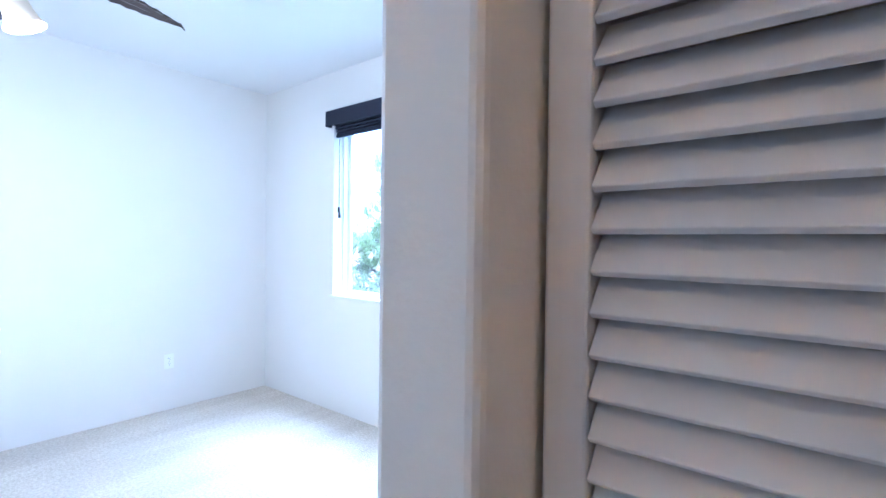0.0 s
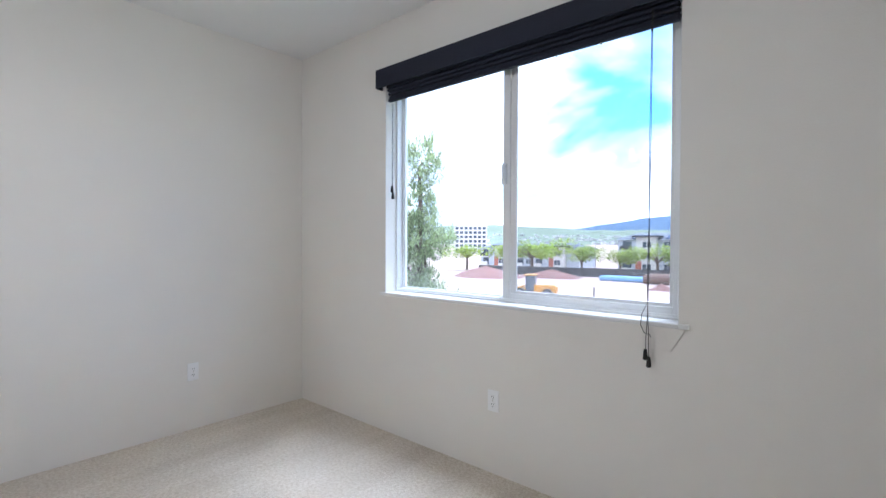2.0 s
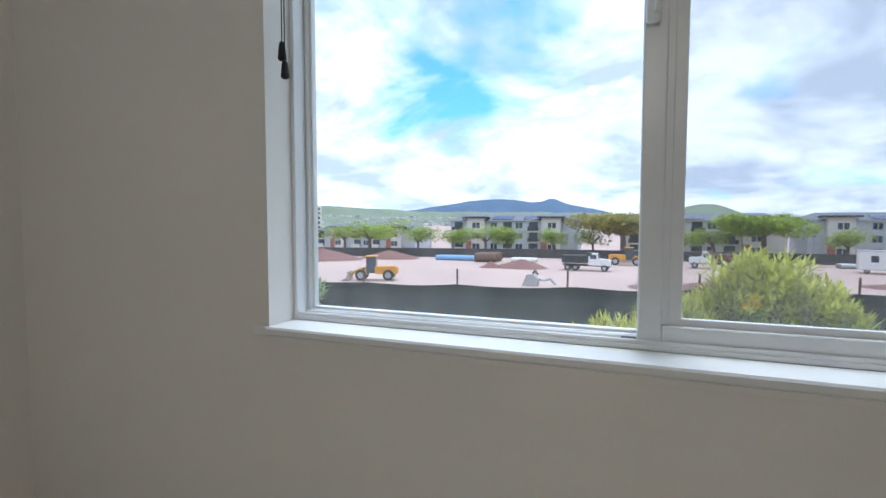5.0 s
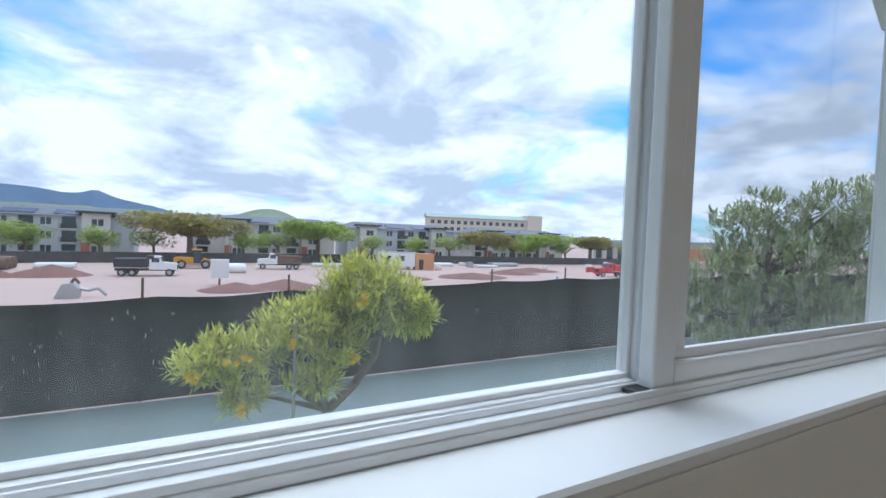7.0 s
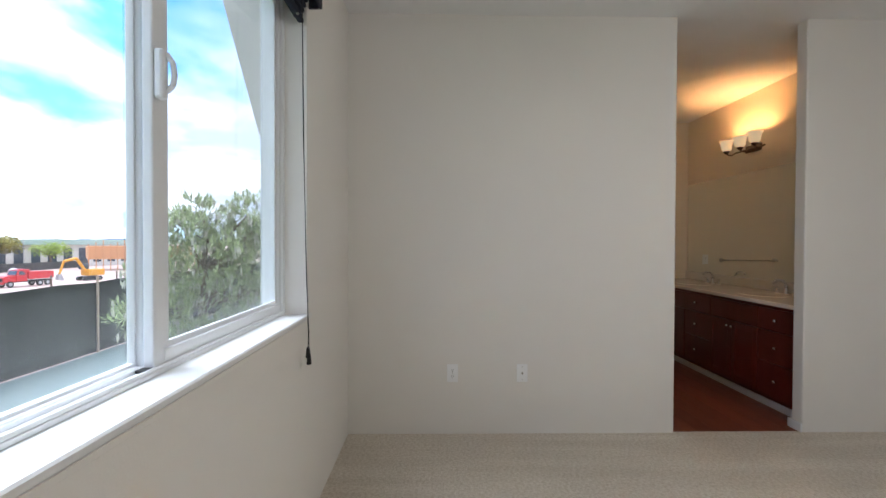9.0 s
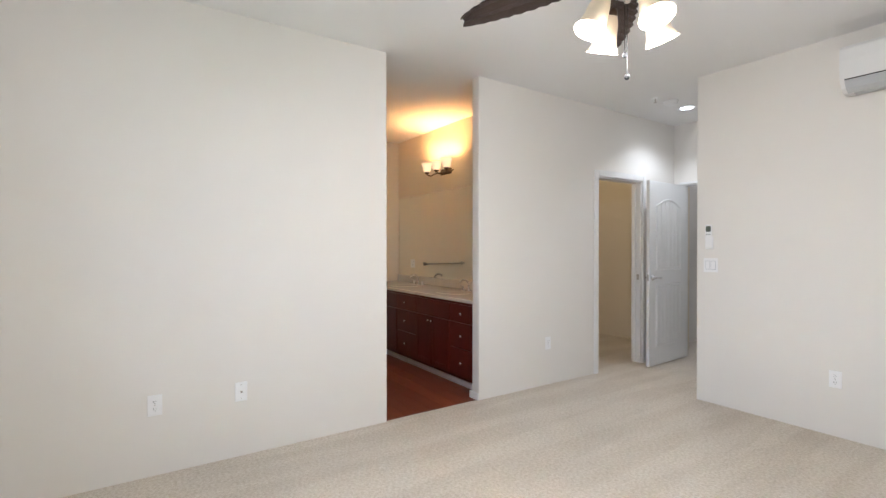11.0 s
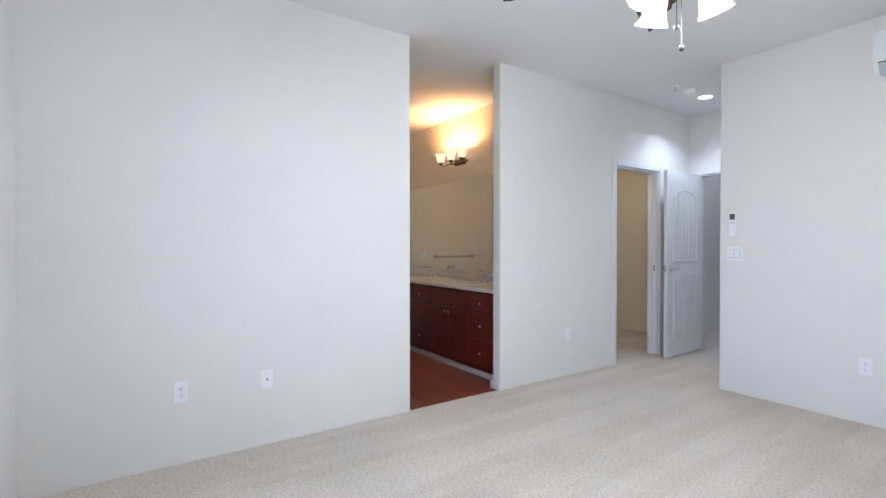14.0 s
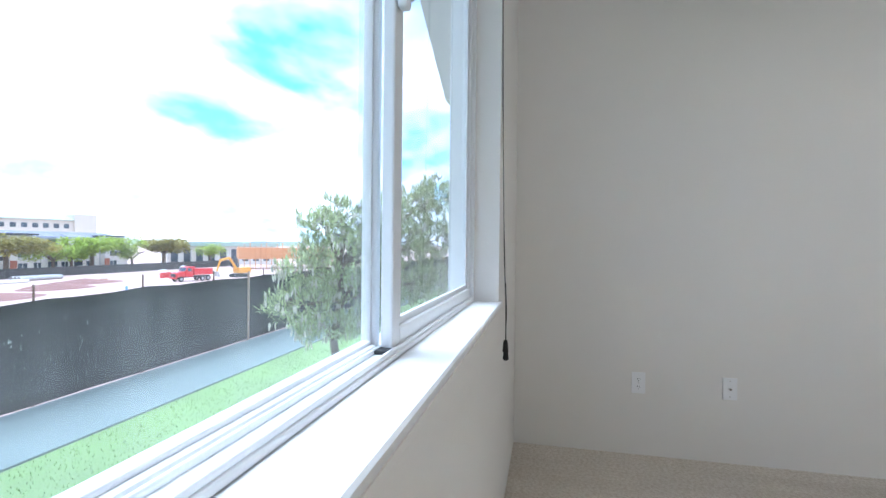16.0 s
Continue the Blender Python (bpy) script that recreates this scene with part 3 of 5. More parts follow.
vs = [ap.verts.new(c) for c in ((x0 - 0.02, -0.0105, z0 - 0.034), (x1 + 0.02, -0.0105, z0 - 0.034), (x1 - 0.03, -0.005, z0 - 0.125), (x0 + 0.03, -0.005, z0 - 0.125),
                                (x0 - 0.02, -0.001, z0 - 0.037), (x1 + 0.02, -0.001, z0 - 0.037), (x1 - 0.03, -0.001, z0 - 0.125), (x0 + 0.03, -0.001, z0 - 0.125))]
for q in ((0, 1, 2, 3), (3, 2, 6, 7), (1, 5, 6, 2), (0, 3, 7, 4), (0, 4, 5, 1)):
    ap.faces.new([vs[i] for i in q])
part("apron", ap, M["wall"], sill, "cream painted moulded apron")

# roman blind, drawn up
bl = thing("roman_blind", "dark navy woven roman blind drawn up under its valance", "blind", (0, 0, 0))
VX = (-2.835, -0.955)
part("valance", bx((VX[0], -0.062, 2.29), (VX[1], -0.048, 2.412), 0.004), M["blind"], bl)
part("valance_top", bx((VX[0], -0.047, 2.398), (VX[1], -0.003, 2.412), 0.002), M["blind"], bl)
for xx in (VX[0], VX[1] - 0.012):
    part("valance_return", bx((xx, -0.047, 2.29), (xx + 0.012, -0.003, 2.397), 0.002), M["blind"], bl)
for k in range(4):
    part("fold", bx((x0 + 0.012, 0.012 - 0.008 * k, 2.23 + 0.022 * k), (x1 - 0.012, 0.05 - 0.004 * k, 2.249 + 0.022 * k), 0.008), M["blind"], bl)
part("bottom_rail", bx((x0 + 0.012, 0.008, 2.21), (x1 - 0.012, 0.034, 2.231), 0.006), M["blind"], bl)
for k in range(8):
    xx = x0 + 0.12 + k * 0.225
    part("cord_ring", lathe([(0.004, -0.004), (0.007, 0), (0.004, 0.004)], 8, pose(xx, 0.004, 2.2)), M["nickel"], bl)
CX = x1 - 0.115
part("pull_cord", path_tube([(CX, -0.012, 2.28), (CX - 0.004, -0.018, 1.7), (CX + 0.003, -0.028, 1.2), (CX, -0.036, 0.955), (CX - 0.004, -0.038, 0.88), (CX - 0.006, -0.038, 0.82)], 0.0016, 5), M["cord"], bl)
part("pull_cord", path_tube([(CX + 0.004, -0.012, 2.28), (CX + 0.002, -0.020, 1.6), (CX - 0.003, -0.030, 1.1), (CX + 0.003, -0.036, 0.955), (CX + 0.006, -0.038, 0.88), (CX + 0.008, -0.038, 0.79)], 0.0016, 5), M["cord"], bl)
part("cord_loop", path_tube([(CX, -0.036, 1.02), (CX - 0.022, -0.040, 0.97), (CX - 0.026, -0.042, 0.925), (CX - 0.01, -0.040, 0.89), (CX + 0.012, -0.038, 0.885), (CX + 0.016, -0.038, 0.876)], 0.0016, 5), M["cord"], bl)
tas = [(0.0005, 0), (0.006, -0.002), (0.008, -0.012), (0.010, -0.034), (0.011, -0.042), (0.007, -0.047), (0.0005, -0.047)]
for tx, tz in ((CX - 0.006, 0.822), (CX + 0.008, 0.792), (x0 + 0.03, 1.655), (x0 + 0.038, 1.61)):
    part("tassel", lathe(tas, 12, pose(tx, -0.038 if tx > -2 else 0.03, tz)), M["cord"], bl, smooth=True)
for tx, tz in ((x0 + 0.03, 1.655), (x0 + 0.038, 1.61)):
    part("pull_cord", path_tube([(tx, 0.03, 2.2), (tx, 0.03, tz)], 0.0015, 5), M["cord"], bl)

# ---- small wall fixtures (built facing local -y) ----


def outlet(at, rz):
    o = thing("wall_outlet", "white duplex outlet with cover plate on cream wall", "outlet", at, rz, "wall outlets")
    part("cover_plate", bx((-0.036, -0.006, -0.059), (0.036, -0.0005, 0.059), 0.003), M["plate"], o)
    for zz in (-0.021, 0.021):
        s = part("socket", bx((-0.016, -0.009, zz - 0.014), (0.016, -0.0061, zz + 0.014), 0.002), M["plate"], o)
        for xx, hh in ((-0.006, 0.0045), (0.006, 0.0035)):
            part("slot", bx((xx - 0.0011, -0.0098, zz + 0.002 - hh), (xx + 0.0011, -0.0091, zz + 0.002 + hh)), M["dark"], s)
        part("ground_hole", rod((0, -0.0098, zz - 0.009), (0, -0.0091, zz - 0.009), 0.0022, seg=8), M["dark"], s)
    part("screw", rod((0, -0.0072, 0), (0, -0.0061, 0), 0.003, seg=8), M["nickel"], o)
    return o


outlet((0, -0.684, 0.402), -90)
outlet((0, -3.845, 0.392), -90)
outlet((W, -0.841, 0.392), 90)
outlet((-1.918, 0, 0.405), 0)
outlet((-1.95, S, 0.393), 180)
outlet((BE, -3.45, 1.06), -90)
cx = thing("coax_plate", "white cable socket plate with metal connector", "wall plate", (0, -1.142, 0.402), -90)
part("cover_plate", bx((-0.036, -0.006, -0.059), (0.036, -0.0005, 0.059), 0.003), M["plate"], cx)
part("connector", rod((0, -0.018, 0), (0, -0.0061, 0), 0.0065, seg=10), M["nickel"], cx)
part("pin", rod((0, -0.0186, 0), (0, -0.0181, 0), 0.003, seg=8), M["dark"], cx)
for zz in (-0.042, 0.042):
    part("screw", rod((0, -0.0072, zz), (0, -0.0061, zz), 0.003, seg=8), M["nickel"], cx)
sw = thing("light_switch", "white double rocker light switch", "switch", (-1.118, S, 1.149), 180)
part("cover_plate", bx((-0.058, -0.006, -0.059), (0.058, -0.0005, 0.059), 0.003), M["plate"], sw)
for xx in (-0.023, 0.023):
    part("rocker", bx((xx - 0.0165, -0.0105, -0.033), (xx + 0.0165, -0.0061, 0.033), 0.002), M["plate"], sw)
    part("rocker_gap", bx((xx - 0.019, -0.0068, -0.036), (xx + 0.019, -0.0062, 0.036)), M["acgrey"], sw)
rm = thing("ac_remote", "white air conditioner remote in wall holder", "remote control", (-1.109, S, 1.387), 180)
part("holder", bx((-0.03, -0.016, -0.105), (0.03, -0.0005, 0.0), 0.004), M["plate"], rm)
body = part("remote_body", bx((-0.027, -0.026, -0.10), (0.027, -0.0165, 0.10), 0.005), M["plate"], rm)
part("display", bx((-0.02, -0.0275, 0.04), (0.02, -0.0262, 0.088)), M["lcd"], body, "dark grey display")
for i in range(3):
    part("button", rod((-0.012 + 0.012 * i, -0.028, 0.018), (-0.012 + 0.012 * i, -0.0262, 0.018), 0.004, seg=8), M["dark"], body)

# ---- air conditioner ----
ac = thing("air_conditioner", "white wall mounted split air conditioner with grey flap", "air conditioner", (-2.43, S, 2.30), 180)
AXIS = Matrix(((0, 1, 0, -0.41), (1, 0, 0, -0.001), (0, 0, 1, 0), (0, 0, 0, 1)))
prof = [(0, 0.02), (0.05, 0.0), (0.125, 0.004), (0.165, 0.026), (0.192, 0.068), (0.200, 0.082), (0.206, 0.20), (0.202, 0.272), (0.190, 0.292), (0.165, 0.30), (0, 0.30)]
part("body", prism([(-y, z) for y, z in prof], 0.82, AXIS), M["ac"], ac)
flap = prism([(-0.196, 0.072), (-0.169, 0.029), (-0.129, 0.006), (-0.131, 0.001), (-0.173, 0.025), (-0.201, 0.069)], 0.77, AXIS @ Matrix.Translation((0, 0.025, 0)))
part("flap", flap, M["acgrey"], ac, "grey air flap")
part("flap_gap", prism([(-0.1965, 0.074), (-0.2015, 0.0735), (-0.2025, 0.080), (-0.198, 0.081)], 0.77, AXIS @ Matrix.Translation((0, 0.025, 0))), M["dark"], ac)
part("vent_slot", prism([(-0.118, 0.002), (-0.06, -0.003), (-0.06, -0.0005), (-0.118, 0.0045)], 0.72, AXIS @ Matrix.Translation((0, 0.05, 0))), M["acgrey"], ac)
part("badge", bx((0.34, -0.2065, 0.108), (0.375, -0.2035, 0.115)), M["lcd"], ac)

# ---- ceiling fan ----
fan = thing("ceiling_fan", "bronze ceiling fan with carved palm blades and lit glass shades", "ceiling fan", (FAN[0], FAN[1], H))
part("canopy", lathe([(0.001, -0.001), (0.07, -0.001), (0.068, -0.03), (0.045, -0.055), (0.014, -0.065)], 24), M["bronze"], fan, smooth=True)
part("downrod", rod((0, 0, -0.06), (0, 0, -0.21), 0.011), M["bronze"], fan)
part("motor_housing", lathe([(0.012, -0.19), (0.06, -0.20), (0.11, -0.235), (0.125, -0.28), (0.12, -0.33), (0.085, -0.365), (0.05, -0.375)], 28), M["bronze"], fan, smooth=True)
part("switch_housing", lathe([(0.05, -0.37), (0.066, -0.385), (0.07, -0.42), (0.055, -0.45), (0.03, -0.468), (0.008, -0.474), (0.012, -0.486), (0.001, -0.492)], 28, flute=0.03), M["nickel"], fan, smooth=True)


def blade_mesh():
    bm = bmesh.new()
    rows = []
    n = 18
    for i in range(n + 1):
        s = i / n
        r = 0.19 + 0.53 * s
        half = 0.085 * (math.sin(math.pi * min(1, 0.16 + 0.84 * s) ** 0.9)) ** 0.6 * (1.0 if i % 2 else 0.86) + 0.006
        if i == n:
            half = 0.012
        z = -0.335 - 0.03 * s * s
        ring = []
        for u, dz in ((-1, -0.006), (-0.5, 0.004), (0, -0.003), (0.5, 0.004), (1, -0.006)):
            ring.append((r + 0.02 * abs(u), u * half, z + dz + u * 0.012))
        rows.append(ring)
    top = [[bm.verts.new((x, y, z)) for x, y, z in r] for r in rows]
    bot = [[bm.verts.new((x, y, z - 0.009)) for x, y, z in r] for r in rows]
    for i in range(n):
        for j in range(4):
            bm.faces.new((top[i][j], top[i + 1][j], top[i + 1][j + 1], top[i][j + 1]))
            bm.faces.new((bot[i][j], bot[i][j + 1], bot[i + 1][j + 1], bot[i + 1][j]))
        bm.faces.new((top[i][0], bot[i][0], bot[i + 1][0], top[i + 1][0]))
        bm.faces.new((top[i][4], top[i + 1][4], bot[i + 1][4], bot[i][4]))
    bm.faces.new([*top[0], *bot[0][::-1]])
    bm.faces.new([*top[n][::-1], *bot[n]])
    return bm


for k in range(5):
    rot = Matrix.Rotation(radians(24 + 72 * k), 4, "Z")
    b = blade_mesh()
    b.transform(rot)
    part("blade", b, M["blade"], fan, "dark carved palm leaf blade")
    b = bmesh.new()
    box(b, (0.09, -0.022, -0.344), (0.25, 0.022, -0.336), 0.003)
    b.transform(rot)
    part("blade_iron", b, M["bronze"], fan)
bell = [(0.022, 0.0), (0.03, -0.012), (0.040, -0.05), (0.044, -0.092), (0.050, -0.125), (0.064, -0.155), (0.061, -0.154), (0.046, -0.122), (0.040, -0.09), (0.036, -0.05), (0.02, -0.012)]
for k in range(4):
    a = radians(72 + 90 * k)
    m4 = Matrix.Rotation(a, 4, "Z") @ pose(0.105, 0, -0.475, 0, -22, 0)
    part("shade", lathe(bell, 40, m4, flute=0.02), M["shade"], fan, "lit frosted glass bell shade", smooth=True)
    part("lamp_arm", path_tube([Matrix.Rotation(a, 4, "Z") @ Vector(c) for c in ((0.06, 0, -0.41), (0.10, 0, -0.40), (0.105, 0, -0.425), (0.107, 0, -0.47))], 0.009, 8), M["bronze"], fan)
    part("shade_holder", lathe([(0.001, 0.018), (0.022, 0.015), (0.03, 0.0), (0.032, -0.012)], 16, m4), M["bronze"], fan, smooth=True)
for (xx, yy, zz) in ((0.0, 0.0, -0.775), (0.05, -0.055, -0.66)):
    ch = part("pull_chain", rod((xx, yy, -0.46), (xx, yy, zz + 0.01), 0.0016, seg=6), M["cord"], fan)
    part("pull_knob", lathe([(0.001, 0.012), (0.008, 0.009), (0.011, 0), (0.008, -0.009), (0.001, -0.012)], 12, pose(xx, yy, zz)), M["cord"], ch, smooth=True)

# ---- niche ceiling things ----
sm = thing("smoke_detector", "white round smoke detector on the ceiling", "smoke detector", (-0.52, -5.02, H))
part("base", lathe([(0.001, -0.0005), (0.07, -0.0005), (0.07, -0.012), (0.001, -0.012)], 28), M["plate"], sm)
part("cover", lathe([(0.062, -0.0125), (0.06, -0.028), (0.045, -0.038), (0.001, -0.04)], 28), M["plate"], sm, smooth=True)
part("indicator", rod((0.03, 0, -0.0405), (0.03, 0, -0.037), 0.004, seg=8), M["dark"], sm)
sp = thing("fire_sprinkler", "small brass and white ceiling sprinkler head", "sprinkler", (-0.49, -4.80, H))
part("escutcheon", lathe([(0.001, -0.0005), (0.035, -0.0005), (0.03, -0.008), (0.001, -0.009)], 20), M["plate"], sp)
part("stem", rod((0, 0, -0.009), (0, 0, -0.04), 0.007, seg=8), M["nickel"], sp)
part("deflector", rod((0, 0, -0.04), (0, 0, -0.044), 0.016, seg=12), M["nickel"], sp)
dl = thing("recessed_downlight", "round lit recessed downlight with white rim", "downlight", (-0.49, -5.36, H))
part("rim", lathe([(0.062, -0.001), (0.09, -0.001), (0.088, -0.007), (0.07, -0.010), (0.062, -0.006)], 28), M["plate"], dl, smooth=True)
part("lens", lathe([(0.001, -0.003), (0.061, -0.003)], 28), M["lens"], dl)

# ---- doors ----


def casing(name, label, axis, at, lo, hi, top, side, depth=0.014, w=0.062):
    """Three moulded boards round an opening. axis: the wall's normal."""
    c = thing(name, label, "door casing", kind="structure")
    spans = [((lo - w, 0), (lo, top + w)), ((hi, 0), (hi + w, top + w)), ((lo, top), (hi, top + w))]
    for (u0, v0), (u1, v1) in spans:
        for inset, d in ((0.0, depth), (0.012, depth + 0.005)):
            a0, a1 = u0 + (inset if u1 - u0 < 0.1 else 0), u1 - (inset if u1 - u0 < 0.1 else 0)
            b0, b1 = v0, v1 - (inset if v1 < top + w + 1 and inset else 0)
            d0, d1 = (at, at + side * d) if side > 0 else (at + side * d, at)
            if axis == "x":
                part("casing_board", bx((d0, a0, b0), (d1, a1, b1), 0.003), M["trim"], c)
            else:
                part("casing_board", bx((a0, d0, b0), (a1, d1, b1), 0.003), M["trim"], c)
    return c


casing("trim_closet", "white moulded casing round the closet doorway", "x", -0.001, CL[0], CL[1], 2.03, -1)
casing("trim_entry", "white moulded casing round the bedroom entry", "y", NB + 0.001, EN[0], EN[1], 2.03, 1, w=0.028)
jb = thing("closet_jamb", "white painted closet door jamb with strike plate", "door jamb", kind="structure")
part("jamb_board", bx((0.001, CL[0], 0), (T + 0.02, CL[0] + 0.018, 2.03), 0.002), M["trim"], jb)
part("jamb_board", bx((0.001, CL[1] - 0.018, 0), (T + 0.02, CL[1], 2.03), 0.002), M["trim"], jb)
part("jamb_head", bx((0.001, CL[0] + 0.018, 2.012), (T + 0.02, CL[1] - 0.018, 2.03), 0.002), M["trim"], jb)
part("door_stop", bx((0.06, CL[0] + 0.018, 0), (0.095, CL[0] + 0.030, 2.012), 0.002), M["trim"], jb)
part("strike_plate", bx((0.02, CL[0] + 0.0181, 0.93), (0.048, CL[0] + 0.0205, 0.99)), M["nickel"], jb)
ej = thing("entry_jamb", "white painted entry door jamb", "door jamb", kind="structure")
part("jamb_board", bx((EN[0], NB - T, 0), (EN[0] + 0.018, NB - 0.001, 2.03), 0.002), M["trim"], ej)
part("jamb_board", bx((EN[1] - 0.018, NB - T, 0), (EN[1], NB - 0.001, 2.03), 0.002), M["trim"], ej)
part("jamb_head", bx((EN[0] + 0.018, NB - T, 2.012), (EN[1] - 0.018, NB - 0.001, 2.03), 0.002), M["trim"], ej)


def arch_outline(xa, xb, za, zb, rise):
    pts = [(xa, za), (xb, za), (xb, zb)]
    for i in range(1, 12):
        u = i / 12
        pts.append((xb + (xa - xb) * u, zb + rise * math.sin(math.pi * u)))
    pts.append((xa, zb))
    return pts


# leaf: local x from hinge to lock edge, visible face towards local -y
door = thing("door_1", "open white two panel door with arched plank panel", "door", (-0.115, NB + 0.012, 0.012), 93)
part("leaf", bx((0.0, 0.0, 0), (0.79, 0.035, 2.0), 0.002), M["trim"], door)
for sgn in (1, -1):
    # mirrored so both faces carry panels
    def face(bm):
        if sgn < 0:
            bm.transform(Matrix.Translation((0, 0.035, 0)) @ Matrix.Scale(-1, 4, (0, 1, 0)))
            bmesh.ops.reverse_faces(bm, faces=bm.faces)
        return bm
    for za, zb, rise, tag in ((1.03, 1.73, 0.09, "upper"), (0.20, 0.88, 0.0, "lower")):
        out = arch_outline(0.13, 0.66, za, zb, rise) if rise else [(0.13, za), (0.66, za), (0.66, zb), (0.13, zb)]
        n = len(out)
        cxm, czm = 0.395, (za + zb) / 2
        inn = [(cxm + (x - cxm) * 0.915, czm + (z - czm) * (0.945 if rise else 0.935)) for x, z in out]
        bm = bmesh.new()
        ra = [bm.verts.new((x, -0.0005, z)) for x, z in out]
        rb = [bm.verts.new((cxm + (x - cxm) * 0.98, -0.008, czm + (z - czm) * 0.985)) for x, z in out]
        rc = [bm.verts.new((x, -0.0015, z)) for x, z in inn]
        for p, q in ((ra, rb), (rb, rc)):
            for i in range(n):
                bm.faces.new((p[i], p[(i + 1) % n], q[(i + 1) % n], q[i]))
        part("panel_moulding", face(bm), M["trim"], door)
        xa, xb = inn[0][0], inn[1][0]
        k = 6
        for i in range(k):
            pa, pb = xa + (xb - xa) * i / k + 0.003, xa + (xb - xa) * (i + 1) / k - 0.003
            mid = (pa + pb) / 2
            tz = inn[2][1] + (rise * 0.94 * math.sin(math.pi * (mid - xa) / (xb - xa)) if rise else 0)
            part("panel_plank", face(bx((pa, -0.006, inn[0][1] + 0.012), (pb, -0.0006, tz - 0.010), 0.002)), M["trim"], door)
hd = part("door_handle", lathe([(0.001, 0), (0.032, 0), (0.03, 0.008), (0.012, 0.012), (0.011, 0.04), (0.001, 0.042)], 20, pose(0.73, -0.0005, 0.955, 90, 0, 0)), M["chrome"], door, "chrome lever handle", True)
part("lever", path_tube([(0.73, -0.042, 0.955), (0.69, -0.047, 0.957), (0.65, -0.046, 0.950), (0.615, -0.042, 0.952)], 0.0085, 10), M["chrome"], hd)
hd2 = part("door_handle", lathe([(0.001, 0), (0.032, 0), (0.03, 0.008), (0.012, 0.012), (0.011, 0.04), (0.001, 0.042)], 20, pose(0.73, 0.0355, 0.955, -90, 0, 0)), M["chrome"], door, "chrome lever handle", True)
part("lever", path_tube([(0.73, 0.077, 0.955), (0.69, 0.082, 0.957), (0.62, 0.077, 0.952)], 0.0085, 10), M["chrome"], hd2)
part("latch_plate", bx((0.7905, 0.006, 0.92), (0.792, 0.029, 0.99)), M["nickel"], door)
for zz in (0.2, 1.0, 1.8):
    part("hinge", rod((-0.006, 0.0, zz - 0.045), (-0.006, 0.0, zz + 0.045), 0.006, seg=8), M["nickel"], door)
# hall beyond
hc = thing("hall_door", "white closed hall door with casing", "door", kind="structure")
part("leaf", bx((-0.86, -7.498, 0.01), (-0.10, -7.46, 2.03), 0.003), M["trim"], hc)
for a, b in (((-0.925, -7.499, 0), (-0.86, -7.48, 2.09)), ((-0.10, -7.499, 0), (-0.035, -7.48, 2.09)), ((-0.86, -7.499, 2.03), (-0.10, -7.48, 2.09))):
    part("casing_board", bx(a, b, 0.003), M["trim"], hc)

# closet shelf
sh = thing("wire_shelf", "white coated wire closet shelf with diagonal braces", "shelf", (1.69, -5.1, 1.72))
for xx in (-0.005, -0.10, -0.20, -0.30):
    part("rail_wire", rod((xx, -1.2, 0), (xx, 1.2, 0), 0.0045, seg=6), M["wire"], sh)
part("front_wire", rod((-0.30, -1.2, -0.035), (-0.30, 1.2, -0.035), 0.0055, seg=6), M["wire"], sh)
cw = bmesh.new()
for i in range(94):
    yy = -1.19 + i * 0.0256
    box(cw, (-0.302, yy - 0.001, 0.0032), (-0.004, yy + 0.001, 0.0052))
    box(cw, (-0.304, yy - 0.001, -0.034), (-0.3025, yy + 0.001, 0.004))
part("cross_wires", cw, M["wire"], sh)
for yy in (-0.9, -0.1, 0.7):
    part("brace", rod((-0.29, yy, -0.01), (-0.004, yy, -0.28), 0.006, seg=6), M["wire"], sh)

# ---- bathroom ----
lou = thing("louvered_door", "off-white louvered closet door standing closed", "louvered door", (LX[0], LV, 0.012))
for k in range(2):
    xa = 0.004 + k * 0.613
    xb = xa + 0.608
    for a, b in ((xa, xa + 0.034), (xb - 0.034, xb)):
        part("stile", bx((a, 0.006, 0), (b, 0.034, 2.03), 0.003), M["louver"], lou)
    for a, b in ((0, 0.11), (0.98, 1.05), (1.95, 2.03)):
        part("rail", bx((xa + 0.034, 0.008, a), (xb - 0.034, 0.032, b), 0.002), M["louver"], lou)
    for lo, hi in ((0.11, 0.98), (1.05, 1.95)):
        zz = lo + 0.02
        while zz < hi - 0.012:
            tilt = pose(0, 0.02, zz, 50, 0, 0)
            part("slat", bx((xa + 0.035, -0.0215, -0.0035), (xb - 0.035, 0.0215, 0.0035), 0.0015, tilt), M["louver"], lou)
            zz += 0.029
part("knob", lathe([(0.001, -0.03), (0.014, -0.027), (0.016, -0.018), (0.007, -0.008), (0.008, 0.0)], 14, pose(0.56, 0.006, 0.92, -90, 0, 0)), M["nickel"], lou, smooth=True)

VF = -3.115


